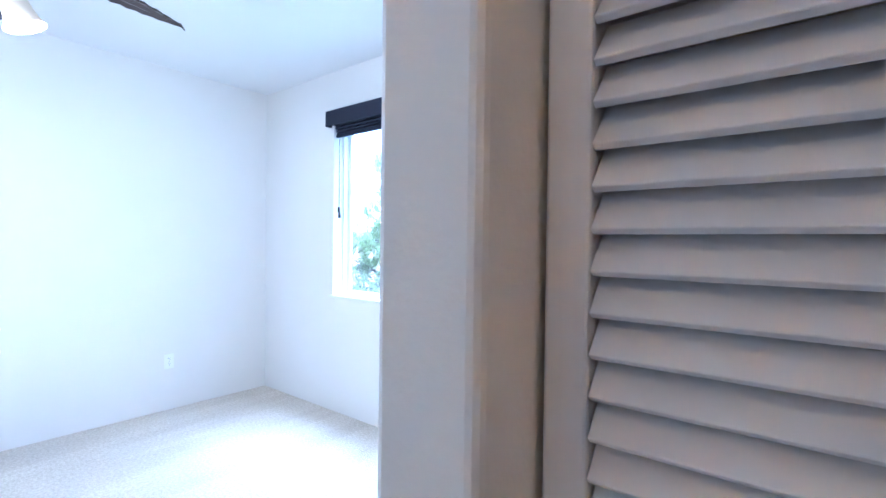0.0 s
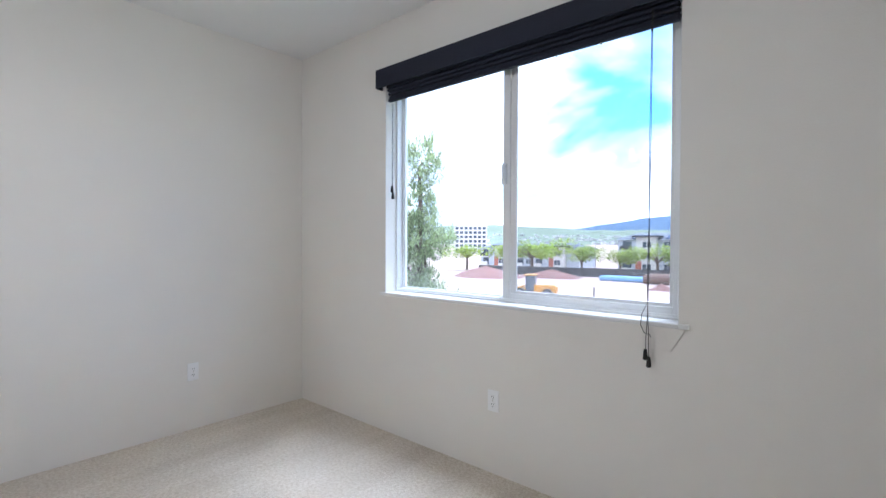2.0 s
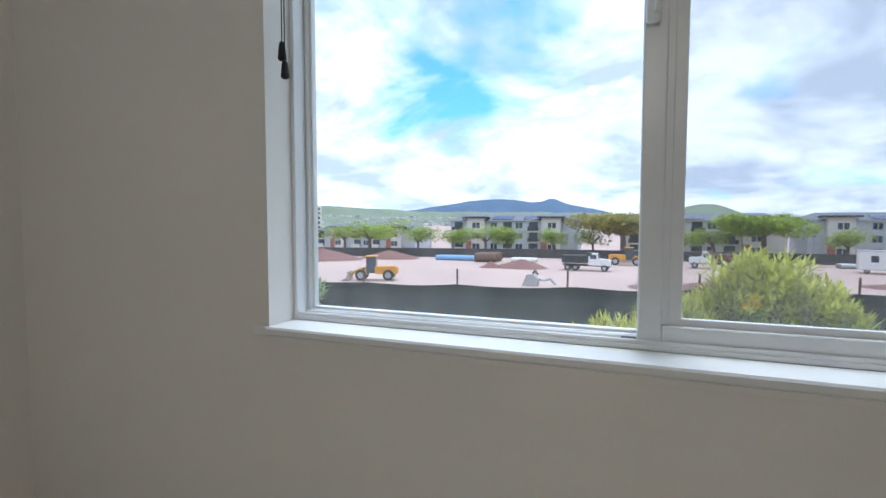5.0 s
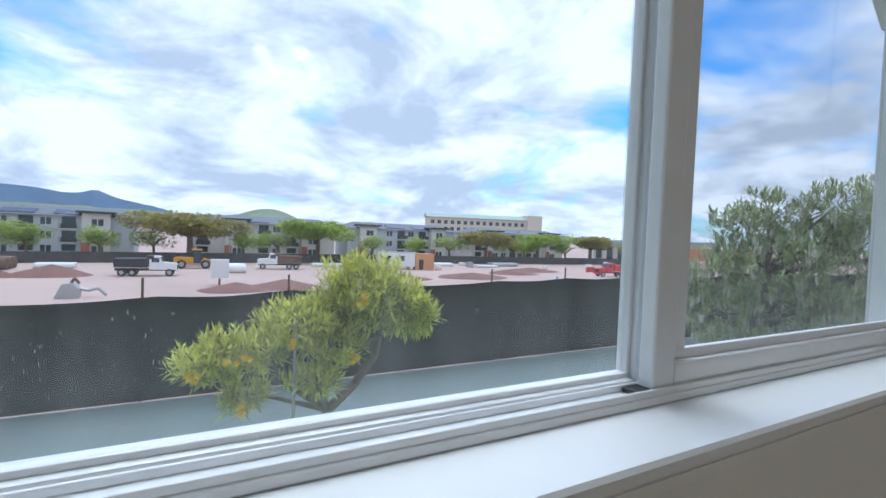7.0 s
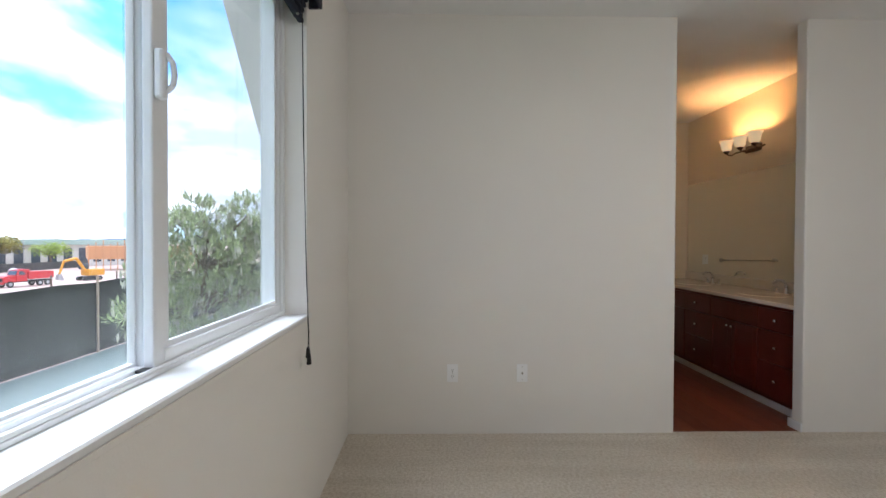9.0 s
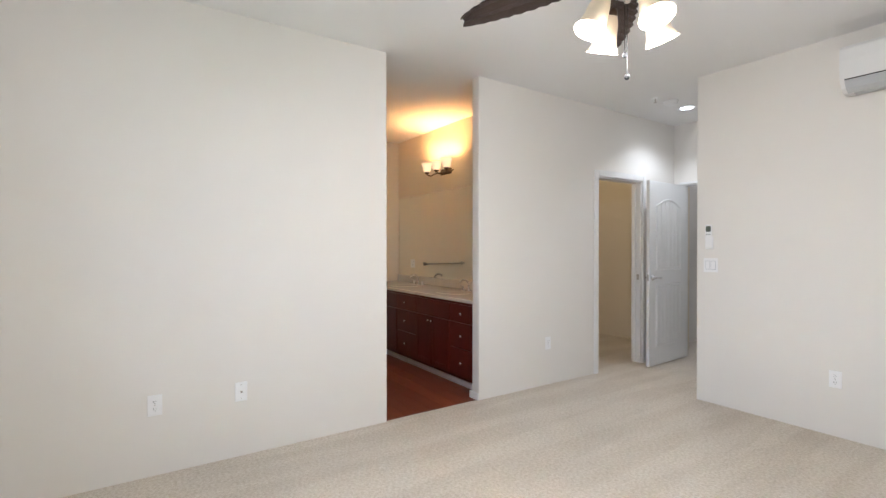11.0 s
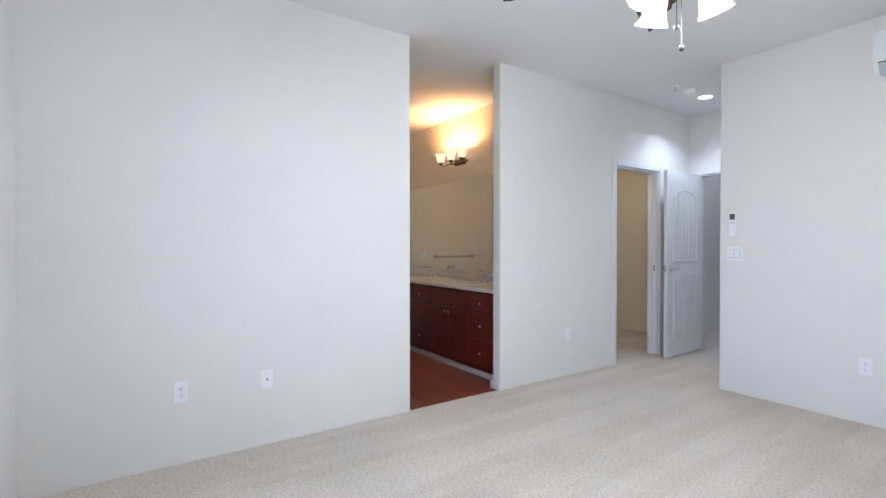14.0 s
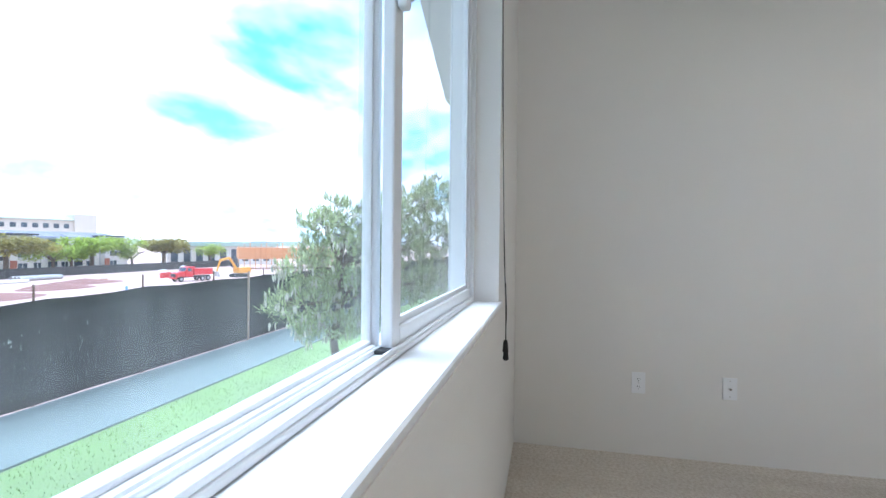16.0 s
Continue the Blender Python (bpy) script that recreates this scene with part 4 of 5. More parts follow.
def front(parent, name, xa, xb, za, zb, knob=None, recess=False):
    f = part(name, bx((xa + 0.003, VF, za + 0.003), (xb - 0.003, VF + 0.018, zb - 0.003), 0.003), M["cherry"], parent)
    if recess:
        w = 0.05
        for a, b in (((xa + 0.004, za + 0.004), (xa + w, zb - 0.004)), ((xb - w, za + 0.004), (xb - 0.004, zb - 0.004)), ((xa + w, za + 0.004), (xb - w, za + w)), ((xa + w, zb - w), (xb - w, zb - 0.004))):
            part("door_rail", bx((a[0], VF + 0.0182, a[1]), (b[0], VF + 0.025, b[1]), 0.002), M["cherry"], f)
    if knob:
        off = 0.025 if recess else 0.018
        part("knob", lathe([(0.006, 0), (0.005, 0.012), (0.012, 0.018), (0.014, 0.024), (0.009, 0.03), (0.001, 0.031)], 14, pose(knob[0], VF + off, knob[1], -90, 0, 0)), M["chrome"], f, "polished chrome knob", True)
    return f


CT = 0.79
units = [("drawers", 0.135, 0.55), ("doors", 0.55, 1.18), ("drawers", 1.18, 1.61), ("doors", 1.61, 2.24), ("drawers", 2.24, 2.66)]
for typ, xa, xb in units:
    if typ == "drawers":
        u = thing("vanity_drawer_unit", "dark cherry vanity drawer unit with chrome knobs", "cabinet", group="vanity units")
    else:
        u = thing("vanity_sink_unit", "dark cherry vanity sink cabinet with two doors", "cabinet", group="vanity units")
    part("body", bx((xa + 0.001, VW + 0.002, 0.10), (xb - 0.001, VF - 0.001, CT)), M["cherry"], u)
    part("toe_kick", bx((xa, VW + 0.05, 0), (xb, VF - 0.045, 0.10)), M["cherry"], u)
    if typ == "drawers":
        for a, b in ((0.60, 0.77), (0.36, 0.60), (0.105, 0.36)):
            front(u, "drawer_front", xa, xb, a, b, ((xa + xb) / 2, (a + b) / 2))
    else:
        front(u, "false_front", xa, xb, 0.60, 0.77)
        mid = (xa + xb) / 2
        front(u, "cabinet_door", xa, mid, 0.105, 0.60, (mid - 0.03, 0.555), True)
        front(u, "cabinet_door", mid, xb, 0.105, 0.60, (mid + 0.03, 0.555), True)
tk = tagged(link("baseboard_vanity", bx((0.14, VF - 0.044, 0.0), (2.66, VF - 0.03, 0.055), 0.003), M["trim"]), "white base strip along the vanity toe kick", "baseboard", kind="structure")
bb = thing("baseboard", "white bathroom baseboard ending at the opening", "baseboard", kind="structure")
part("board", bx((T - 0.1, OP[0] + 0.001, 0), (T + 0.02, OP[0] + 0.014, 0.06), 0.003), M["trim"], bb)
part("board", bx((T + 0.001, VF - 0.05, 0), (T + 0.014, OP[0] + 0.013, 0.06), 0.003), M["trim"], bb)
top = thing("vanity_countertop", "cream cultured marble countertop with two moulded sinks", "countertop")
bm = bx((T + 0.002, VW + 0.001, CT + 0.001), (2.665, VF + 0.03, CT + 0.033), 0.006)
part("slab", bm, M["counter"], top)
part("backsplash", bx((T + 0.002, VW + 0.001, CT + 0.034), (2.665, VW + 0.02, CT + 0.125), 0.004), M["counter"], top)
for sx in (0.87, 1.92):
    prof = [(0.225, 0.0015), (0.215, 0.006), (0.19, 0.0045), (0.16, 0.003), (0.03, 0.0022), (0.001, 0.0021)]
    part("sink_bowl", lathe(prof, 32, pose(sx, -3.36, CT + 0.033) @ Matrix.Diagonal((1, 0.74, 1, 1))), M["counter"], top, smooth=True)


def faucet(sx):
    f = thing("faucet", "chrome widespread bathroom faucet with two handles", "faucet", (sx, -3.565, CT + 0.0335), group="vanity faucets")
    part("spout_base", lathe([(0.001, 0), (0.026, 0), (0.024, 0.012), (0.014, 0.03), (0.013, 0.06)], 18), M["chrome"], f, smooth=True)
    arc = [(0, 0.065 - 0.065 * math.cos(a), 0.06 + 0.065 * math.sin(a)) for a in (radians(18 * i) for i in range(9))]
    part("spout", path_tube([(0, 0, 0.05)] + arc, 0.011, 12), M["chrome"], f, smooth=True)
    for xx in (-0.1, 0.1):
        h = part("handle_base", lathe([(0.001, 0), (0.024, 0), (0.022, 0.012), (0.013, 0.03), (0.014, 0.05), (0.001, 0.056)], 16, pose(xx, 0, 0)), M["chrome"], f, smooth=True)
        part("handle_lever", rod((xx, 0, 0.05), (xx * 1.55, 0.01, 0.062), 0.007, 0.005, 10), M["chrome"], h)


faucet(0.87)
faucet(1.92)
mi = thing("vanity_mirror", "large frameless mirror above the vanity", "mirror")
part("mirror_plate", bx((T + 0.05, VW + 0.001, 0.915), (2.645, VW + 0.006, 1.965), 0.001), M["mirror"], mi)
for xx in (0.5, 1.4, 2.3):
    part("mirror_clip", bx((xx - 0.012, VW + 0.001, 1.9655), (xx + 0.012, VW + 0.009, 1.975)), M["chrome"], mi)

vl = thing("vanity_light", "bronze three arm vanity light with lit amber bell shades", "wall lamp", (1.47, VW, 2.19))
part("backplate", bx((-0.11, 0.001, -0.035), (0.11, 0.02, 0.035), 0.008), M["bronze"], vl)
part("bar", rod((-0.21, 0.05, -0.01), (0.21, 0.05, -0.01), 0.008), M["bronze"], vl)
part("bar_stem", rod((0, 0.02, -0.01), (0, 0.05, -0.01), 0.01), M["bronze"], vl)
for xx in (-0.21, 0, 0.21):
    part("arm", path_tube([(xx, 0.05, -0.01), (xx, 0.09, -0.035), (xx, 0.13, -0.03), (xx, 0.145, 0.0)], 0.007, 8), M["bronze"], vl)
    part("cup", lathe([(0.001, -0.025), (0.01, -0.02), (0.028, -0.003), (0.03, 0.008)], 16, pose(xx, 0.145, 0.0)), M["bronze"], vl, smooth=True)
    part("shade", lathe([(0.028, 0.006), (0.045, 0.02), (0.05, 0.06), (0.056, 0.09), (0.072, 0.112), (0.069, 0.112), (0.053, 0.09), (0.047, 0.06), (0.042, 0.022)], 24, pose(xx, 0.145, 0.0)), M["vshade"], vl, "lit amber frosted glass shade", True)
tb = thing("towel_bar", "brushed nickel towel bar on the tan wall", "towel bar", (BE, -2.92, 1.05))
for yy in (-0.33, 0.33):
    p = part("post", lathe([(0.001, 0), (0.026, 0), (0.024, 0.008), (0.011, 0.015), (0.011, 0.05), (0.015, 0.06), (0.001, 0.066)], 16, pose(0, yy, 0, 0, -90, 0)), M["nickel"], tb, smooth=True)
part("bar", rod((-0.052, -0.33, 0), (-0.052, 0.33, 0), 0.008), M["nickel"], tb)

# bathroom floor planks, children of the bathroom floor
bf = bpy.data.objects["floor_bathroom"]
random.seed(4)
yy = VW + 0.01
plank_mesh = bx((0, 0, 0), (1.2, 0.121, 0.011), 0.0015)
pm = bpy.data.meshes.new("plank")
plank_mesh.to_mesh(pm)
plank_mesh.free()
pm.materials.append(M["plank"])
while yy < LV + 0.0:
    xx = 0.03
    first = True
    while xx < BE - 0.02:
        ln = min(1.2 * (0.4 + 0.6 * random.random() if first else 1), BE - xx - 0.002)
        o = new("plank", pm)
        o.parent = bf
        o.location = (xx, yy, -0.0115)
        o.scale = ((ln - 0.002) / 1.2, (min(0.123, LV - yy) - 0.002) / 0.121, 1)
        xx += ln
        first = False
    yy += 0.123

# ---- outdoors ----
GZ, SITE = -2.95, -6.5


def ground_z(x, y):
    if y < 14:
        return GZ
    if y < 34:
        u = (y - 14) / 20
        return GZ + (SITE - GZ) * u * u * (3 - 2 * u)
    return SITE


gm = bmesh.new()
xs = [-4500, -1500, -500, -200, -100, -50, -25, -10, 0, 10, 25, 50, 100, 200, 500, 1500, 4500]
ys = [-4500, -800, -100, -20, 0.17, 9.2, 14, 16, 18, 20, 22, 24, 26, 28, 30, 32, 34, 60, 100, 200, 600, 1800, 4500]
grid = [[gm.verts.new((x, y, ground_z(x, y))) for x in xs] for y in ys]
for j in range(len(ys) - 1):
    for i in range(len(xs) - 1):
        f = gm.faces.new((grid[j][i], grid[j][i + 1], grid[j + 1][i + 1], grid[j + 1][i]))
        f.material_index = 0 if ys[j] < 9.2 else 1
tagged(link("ground", gm, [M["grass"], M["dirt"]]), "green lawn running into a pink-brown dirt building site", "ground", kind="structure")
tagged(link("pavement", bx((-60, 9.2, GZ - 0.1), (60, 12.05, GZ + 0.05), 0.02), M["concrete"]), "grey-green concrete strip along the fence", "pavement", kind="structure")
setting("wall_outside", "pale stucco outer wall of the house below the window", [((-12, 0.171, GZ), (10, 0.20, -0.3)), ((-12, 0.171, -0.3), (x0 - 0.03, 0.20, 4.2)), ((x1 + 0.03, 0.171, -0.3), (10, 0.20, 4.2)), ((x0 - 0.03, 0.171, -0.3), (x1 + 0.03, 0.20, z0 - 0.03)), ((x0 - 0.03, 0.171, z1 + 0.03), (x1 + 0.03, 0.20, 4.2))], M["stucco"])
setting("house_block", "plain body of the house behind the rooms", [((-12, -12, H + 0.12), (10, 0.17, 4.2)), ((-12, -12, GZ), (10, -8.01, H + 0.12)), ((-12, -8, GZ), (W - 0.2, 0.16, H + 0.1)), ((3.2, -8, GZ), (10, 0.16, H + 0.1))], M["stucco"])
br = thing("eave_bracket", "pale painted eave bracket outside the window", "bracket", (x1 + 0.06, 0.201, 1.74))
part("bracket_arm", prism([(0, 0), (0.03, 0), (0.30, 1.0), (0.30, 1.3), (0, 1.3)], 0.07, Matrix(((0, 1, 0, 0), (1, 0, 0, 0), (0, 0, 1, 0), (0, 0, 0, 1)))), M["stucco"], br)

# lawn blades near the house
random.seed(11)
gb = bmesh.new()
for i in range(14000):
    x, y = random.uniform(-8, 14), random.uniform(3.5, 9.15)
    h, a, s = random.uniform(0.03, 0.07), random.uniform(0, 6.28), 0.010
    dx, dy = s * math.cos(a), s * math.sin(a)
    gb.faces.new([gb.verts.new(c) for c in ((x - dx, y - dy, GZ), (x + dx, y + dy, GZ), (x + dy * 2, y - dx * 2, GZ + h))])
tagged(link("lawn_grass", gb, M["blade_grass"]), "short green lawn grass", "grass", kind="stuff")

# near fence
FY = 12.1


def fence_top(x):
    return max(-0.68, min(-0.22, -0.44 + 0.024 * x))


fence = thing("silt_fence", "black fabric construction fence with rusty posts", "fence")
fb = bmesh.new()
cols = []
nn = 240
for i in range(nn + 1):
    x = -60 + 0.5 * i
    sag = 0.07 * abs(math.sin(x * math.pi / 3.2)) + 0.03 * noise.noise((x * 0.9, 0, 0))
    col = []
    for j in range(7):
        u = j / 6
        col.append(fb.verts.new((x, FY + 0.05 * noise.noise((x * 0.7, u * 2.5, 3.0)), GZ + 0.06 + (fence_top(x) - sag - GZ - 0.06) * u)))
    cols.append(col)
for a, b in zip(cols, cols[1:]):
    for j in range(6):
        fb.faces.new((a[j], b[j], b[j + 1], a[j + 1]))
bmesh.ops.solidify(fb, geom=fb.faces[:], thickness=0.01)
part("fence_fabric", fb, M["mesh"], fence, smooth=True)
for i in range(-12, 14):
    x = -3.3 + i * 3.2
    part("post", rod((x, FY + 0.08, GZ), (x, FY + 0.08, fence_top(x) + 0.26 + 0.22 * random.random()), 0.028, seg=8), M["rust"], fence)
part("front_post", rod((14.6, FY - 0.09, GZ), (14.6, FY - 0.09, fence_top(14.6) + 0.2), 0.045, seg=8), M["pole"], fence)
sb2 = bmesh.new()
for i in range(1500):
    x, z = random.uniform(-14, 24), random.uniform(GZ + 0.2, -0.85)
    w, h = random.uniform(0.004, 0.014), random.uniform(0.01, 0.12) * random.random() + 0.008
    y = FY - 0.075
    sb2.faces.new([sb2.verts.new(c) for c in ((x - w, y, z), (x + w, y, z - 0.01), (x + w * 0.6, y, z + h), (x - w * 0.4, y, z + h))])
tagged(part("scuffs", sb2, M["tatter"], fence, "pale scuffs and torn fibres"), kind="stuff")
st = thing("utility_box", "plain white box on a rusty post on the dirt", "box", (1.6, 66, SITE))
part("box_shell", bx((-1.05, -0.45, 0.9), (1.05, 0.45, 3.3), 0.04), M["white"], st)
part("post", rod((0, 0, 0), (0, 0, 0.95), 0.12, seg=8), M["rust"], st)
for bxx, byy in ((22, 26), (38, 30)):
    o = thing("survey_stake", "thin blue survey stake in the dirt", "stake", (bxx, byy, ground_z(bxx, byy)), group="survey stakes")
    part("stake", bx((-0.06, -0.06, 0), (0.06, 0.06, 3.6), 0.01), M["bluepost"], o)


# ---- trees ----


def leaf_quad(bm, p, d, ln, wd, up, fold=0.25):
    d = d.normalized()
    s = d.cross(up)
    if s.length < 0.01:
        s = Vector((1, 0, 0))
    s.normalize()
    n = s.cross(d)
    a, m_, t = p, p + d * ln * 0.5, p + d * ln + n * ln * 0.06
    l, r = m_ + s * wd + n * wd * fold, m_ - s * wd + n * wd * fold
    va, vm, vt, vl, vr = (bm.verts.new(c) for c in (a, m_, t, l, r))
    bm.faces.new((va, vl, vt, vm))
    bm.faces.new((va, vm, vt, vr))


def limb(bm, pts, r0, r1):
    n = len(pts) - 1
    for i in range(n):
        a, b = r0 + (r1 - r0) * i / n, r0 + (r1 - r0) * (i + 1) / n
        tube(bm, pts[i], pts[i + 1], a, b, 8)


def broad_leaf_tree(name, label, at, clumps, trunk_pts, leafmat, seed, leaf_len, tips, flowers=0, pods=0, r0=0.09):
    """clumps: (x, y, z, rx, ry, rz) of leafy masses relative to the base."""
    rnd = random.Random(seed)
    t = thing(name, label, "tree", at)
    tb_ = bmesh.new()
    limb(tb_, trunk_pts, r0, r0 * 0.55)
    for c in clumps:
        cpt = Vector(c[:3])
        start = min((Vector(p) for p in trunk_pts), key=lambda q: (q - cpt).length + (2 if q.z > cpt.z else 0))
        mid = (start + cpt) / 2 + Vector((rnd.uniform(-0.15, 0.15), rnd.uniform(-0.15, 0.15), rnd.uniform(-0.1, 0.15)))
        limb(tb_, [start, mid, cpt], r0 * 0.45, r0 * 0.15)
    lv, fl, pd = bmesh.new(), bmesh.new(), bmesh.new()
    total = sum(c[3] * c[4] + c[4] * c[5] + c[3] * c[5] for c in clumps)
    for c in clumps:
        cpt = Vector(c[:3])
        k = int(tips * (c[3] * c[4] + c[4] * c[5] + c[3] * c[5]) / total)
        for _ in range(k):
            v = Vector((rnd.gauss(0, 1), rnd.gauss(0, 1), rnd.gauss(0, 1))).normalized()
            rad = rnd.uniform(0.55, 1.08)
            p = cpt + Vector((v.x * c[3], v.y * c[4], v.z * c[5])) * rad
            axis = (v + Vector((0, 0, 0.55)) + Vector((rnd.gauss(0, 0.35), rnd.gauss(0, 0.35), rnd.gauss(0, 0.3)))).normalized()
            base = p - axis * leaf_len * 0.9
            if _ % 3 == 0:
                tube(tb_, cpt + (base - cpt) * 0.45, base, 0.008, 0.004, 4)
            nl = rnd.randint(7, 11)
            for i in range(nl):
                a = 2.4 * i + rnd.random()
                q = axis.orthogonal().normalized()
                q.rotate(Matrix.Rotation(a, 3, axis))
                d = axis * rnd.uniform(0.5, 1.5) + q
                leaf_quad(lv, base + axis * leaf_len * 0.09 * i, d, leaf_len * rnd.uniform(0.7, 1.15), leaf_len * 0.105, Vector((0, 0, 1)))
            if pods and rnd.random() < pods:
                for _k in range(rnd.randint(2, 4)):
                    leaf_quad(pd, p + Vector((rnd.uniform(-0.05, 0.05), rnd.uniform(-0.05, 0.05), 0)), Vector((rnd.uniform(-0.2, 0.2), rnd.uniform(-0.2, 0.2), -1)), leaf_len * 1.1, leaf_len * 0.12, Vector((1, 0, 0)))
    for f in range(flowers):
        c = clumps[(f * 3) % len(clumps)]
        v = Vector((rnd.uniform(-1, 1), -1.0, rnd.uniform(-0.9, 0.3))).normalized()
        p = Vector(c[:3]) + Vector((v.x * c[3], v.y * c[4], v.z * c[5]))
        for i in range(5):
            q = p + Vector((rnd.gauss(0, 0.05), rnd.gauss(0, 0.04), rnd.gauss(0, 0.05)))
            for j in range(5):
                a = j * 1.256
                leaf_quad(fl, q, Vector((math.cos(a), -0.6, math.sin(a))), 0.05, 0.022, Vector((0, -1, 0.1)))
    part("trunk", tb_, M["bark"], t, smooth=True)
    part("crown", lv, leafmat, t)
    if flowers:
        part("blossom", fl, M["flower"], t, "bright yellow trumpet flowers")
    else:
        fl.free()
    if pods:
        part("seed_pods", pd, M["pod"], t, "hanging pale dry seed pods")
    else:
        pd.free()
    return t


# flowering tree close to the window
bz = -GZ
broad_leaf_tree("trumpet_tree", "small yellow-green trumpet tree with yellow flowers before fence", (-0.5, 5.55, GZ), [
    (0.1, 0.1, bz + 0.45, 0.62, 0.6, 0.45), (-0.75, 0, bz + 0.02, 0.55, 0.5, 0.30), (0.62, 0, bz + 0.12, 0.48, 0.5, 0.36), (-1.3, -0.1, bz - 0.22, 0.55, 0.45, 0.27), (-1.75, -0.1, bz - 0.35, 0.4, 0.4, 0.25), (0.35, -0.1, bz + 0.25, 0.6, 0.5, 0.4),
    (-0.35, -0.1, bz - 0.25, 0.5, 0.45, 0.25), (-1.35, -0.1, bz - 0.78, 0.33, 0.3, 0.20), (-0.55, -0.15, bz - 0.66, 0.42, 0.35, 0.2), (0.95, 0, bz - 0.02, 0.3, 0.3, 0.25), (-0.2, 0.2, bz + 0.15, 0.5, 0.4, 0.3)],
    [(-0.55, 0, 0), (-0.5, 0.02, 0.9), (-0.35, 0, bz - 1.15), (0.0, 0, bz - 0.85), (0.28, 0.02, bz - 0.5), (0.35, 0, bz - 0.1)], M["leaf_a"], 3, 0.165, 1400, flowers=7, r0=0.085)
sk = thing("tree_stake", "pale metal stake beside the small tree", "stake", (-1.34, 5.25, GZ))
part("stake_pole", rod((0, 0, 0), (0, 0, bz + 0.05), 0.02, seg=8), M["galv"], sk)
# tall tree with seed pods beside the house
broad_leaf_tree("podded_tree", "grey-green tree hung with pale dry seed pods", (6.2, 4.0, GZ), [
    (0, 0, bz + 0.9, 1.0, 1.0, 0.6), (-0.8, 0.3, bz + 0.7, 0.65, 0.6, 0.5), (0.8, -0.3, bz + 1.3, 0.8, 0.8, 0.5), (-0.3, 0.2, bz + 1.5, 0.6, 0.6, 0.4), (0.9, -0.6, bz + 1.9, 0.7, 0.7, 0.45), (0.2, 0.1, bz + 1.85, 0.5, 0.5, 0.4), (-0.9, 0.3, bz + 0.0, 0.75, 0.75, 0.45),
    (0.5, -0.3, bz + 0.2, 0.9, 0.9, 0.5), (-0.4, 0, bz - 0.45, 0.8, 0.7, 0.35), (0.6, -0.6, bz - 0.5, 0.8, 0.7, 0.35),
    (1.9, -0.6, bz + 1.2, 0.9, 0.9, 0.6), (2.5, -0.9, bz + 2.1, 0.8, 0.8, 0.55), (2.4, -0.8, bz + 0.2, 1.0, 0.9, 0.55), (3.5, -1.2, bz + 2.5, 0.8, 0.8, 0.6), (3.6, -1.2, bz + 1.3, 0.9, 0.8, 0.6), (3.5, -1.2, bz + 0.2, 0.9, 0.8, 0.55)],
    [(0, 0, 0), (0.05, 0, 1.2), (-0.05, 0.1, bz - 0.8), (0.1, 0, bz), (0.0, 0, bz + 0.7)], M["leaf_b"], 8, 0.17, 2300, pods=0.22, r0=0.11)
# slim tall tree on the other side
broad_leaf_tree("slender_tree", "tall slender olive-green tree near the window", (-7.15, 4.85, GZ), [
    (0, 0, bz + 2.0, 0.55, 0.55, 0.5), (0.1, 0, bz + 2.9, 0.45, 0.45, 0.6), (0.15, 0, bz + 1.35, 0.7, 0.7, 0.45), (-0.2, 0, bz + 0.7, 0.6, 0.6, 0.45), (0.1, 0, bz + 0.15, 0.8, 0.8, 0.45), (0.25, 0, bz - 0.4, 0.8, 0.7, 0.35), (-0.7, -0.4, bz + 1.0, 0.6, 0.6, 0.8)],
    [(0, 0, 0), (0.02, 0, 1.6), (0, 0.05, bz + 0.2), (0.05, 0, bz + 2.4)], M["leaf_b"], 21, 0.17, 1200, r0=0.08)


def far_tree(name, label, at, radius, height, crown_h, leafmat, seed, n, group):
    rnd = random.Random(seed)
    t = thing(name, label, "tree", at, group=group)
    tb_ = bmesh.new()
    fork = height - crown_h * 0.9
    limb(tb_, [(0, 0, 0), (0.1, 0, fork * 0.6), (0, 0.1, fork)], 0.05 * radius + 0.08, 0.04 * radius + 0.06)
    for i in range(7):
        a = i * 0.9 + rnd.random()
        rr = radius * rnd.uniform(0.5, 0.85)
        limb(tb_, [(0, 0, fork * 0.9), (rr * 0.45 * math.cos(a), rr * 0.45 * math.sin(a), fork + crown_h * 0.25), (rr * math.cos(a), rr * math.sin(a), height - crown_h * 0.5)], 0.03 * radius + 0.03, 0.03)
    part("trunk", tb_, M["bark"], t)
    lv = bmesh.new()
    lumps = [(rnd.uniform(-0.75, 0.75) * radius, rnd.uniform(-0.75, 0.75) * radius, rnd.uniform(0.3, 0.62), rnd.uniform(0.3, 0.5)) for _ in range(9)]
    for i in range(n):
        lx, ly, lz, lr = lumps[i % 9]
        v = Vector((rnd.gauss(0, 1), rnd.gauss(0, 1), rnd.gauss(0, 1))).normalized() * rnd.uniform(0.6, 1.05)
        p = Vector((lx + v.x * lr * radius, ly + v.y * lr * radius, height - crown_h + crown_h * (lz + v.z * 0.36)))
        s = rnd.uniform(0.3, 0.62) * (0.55 + radius * 0.09)
        d = Vector((rnd.gauss(0, 1), rnd.gauss(0, 1), rnd.gauss(0, 0.45)))
        leaf_quad(lv, p, d, s, s * 0.45, Vector((0, 0, 1)))
    part("crown", lv, leafmat, t)
    return t


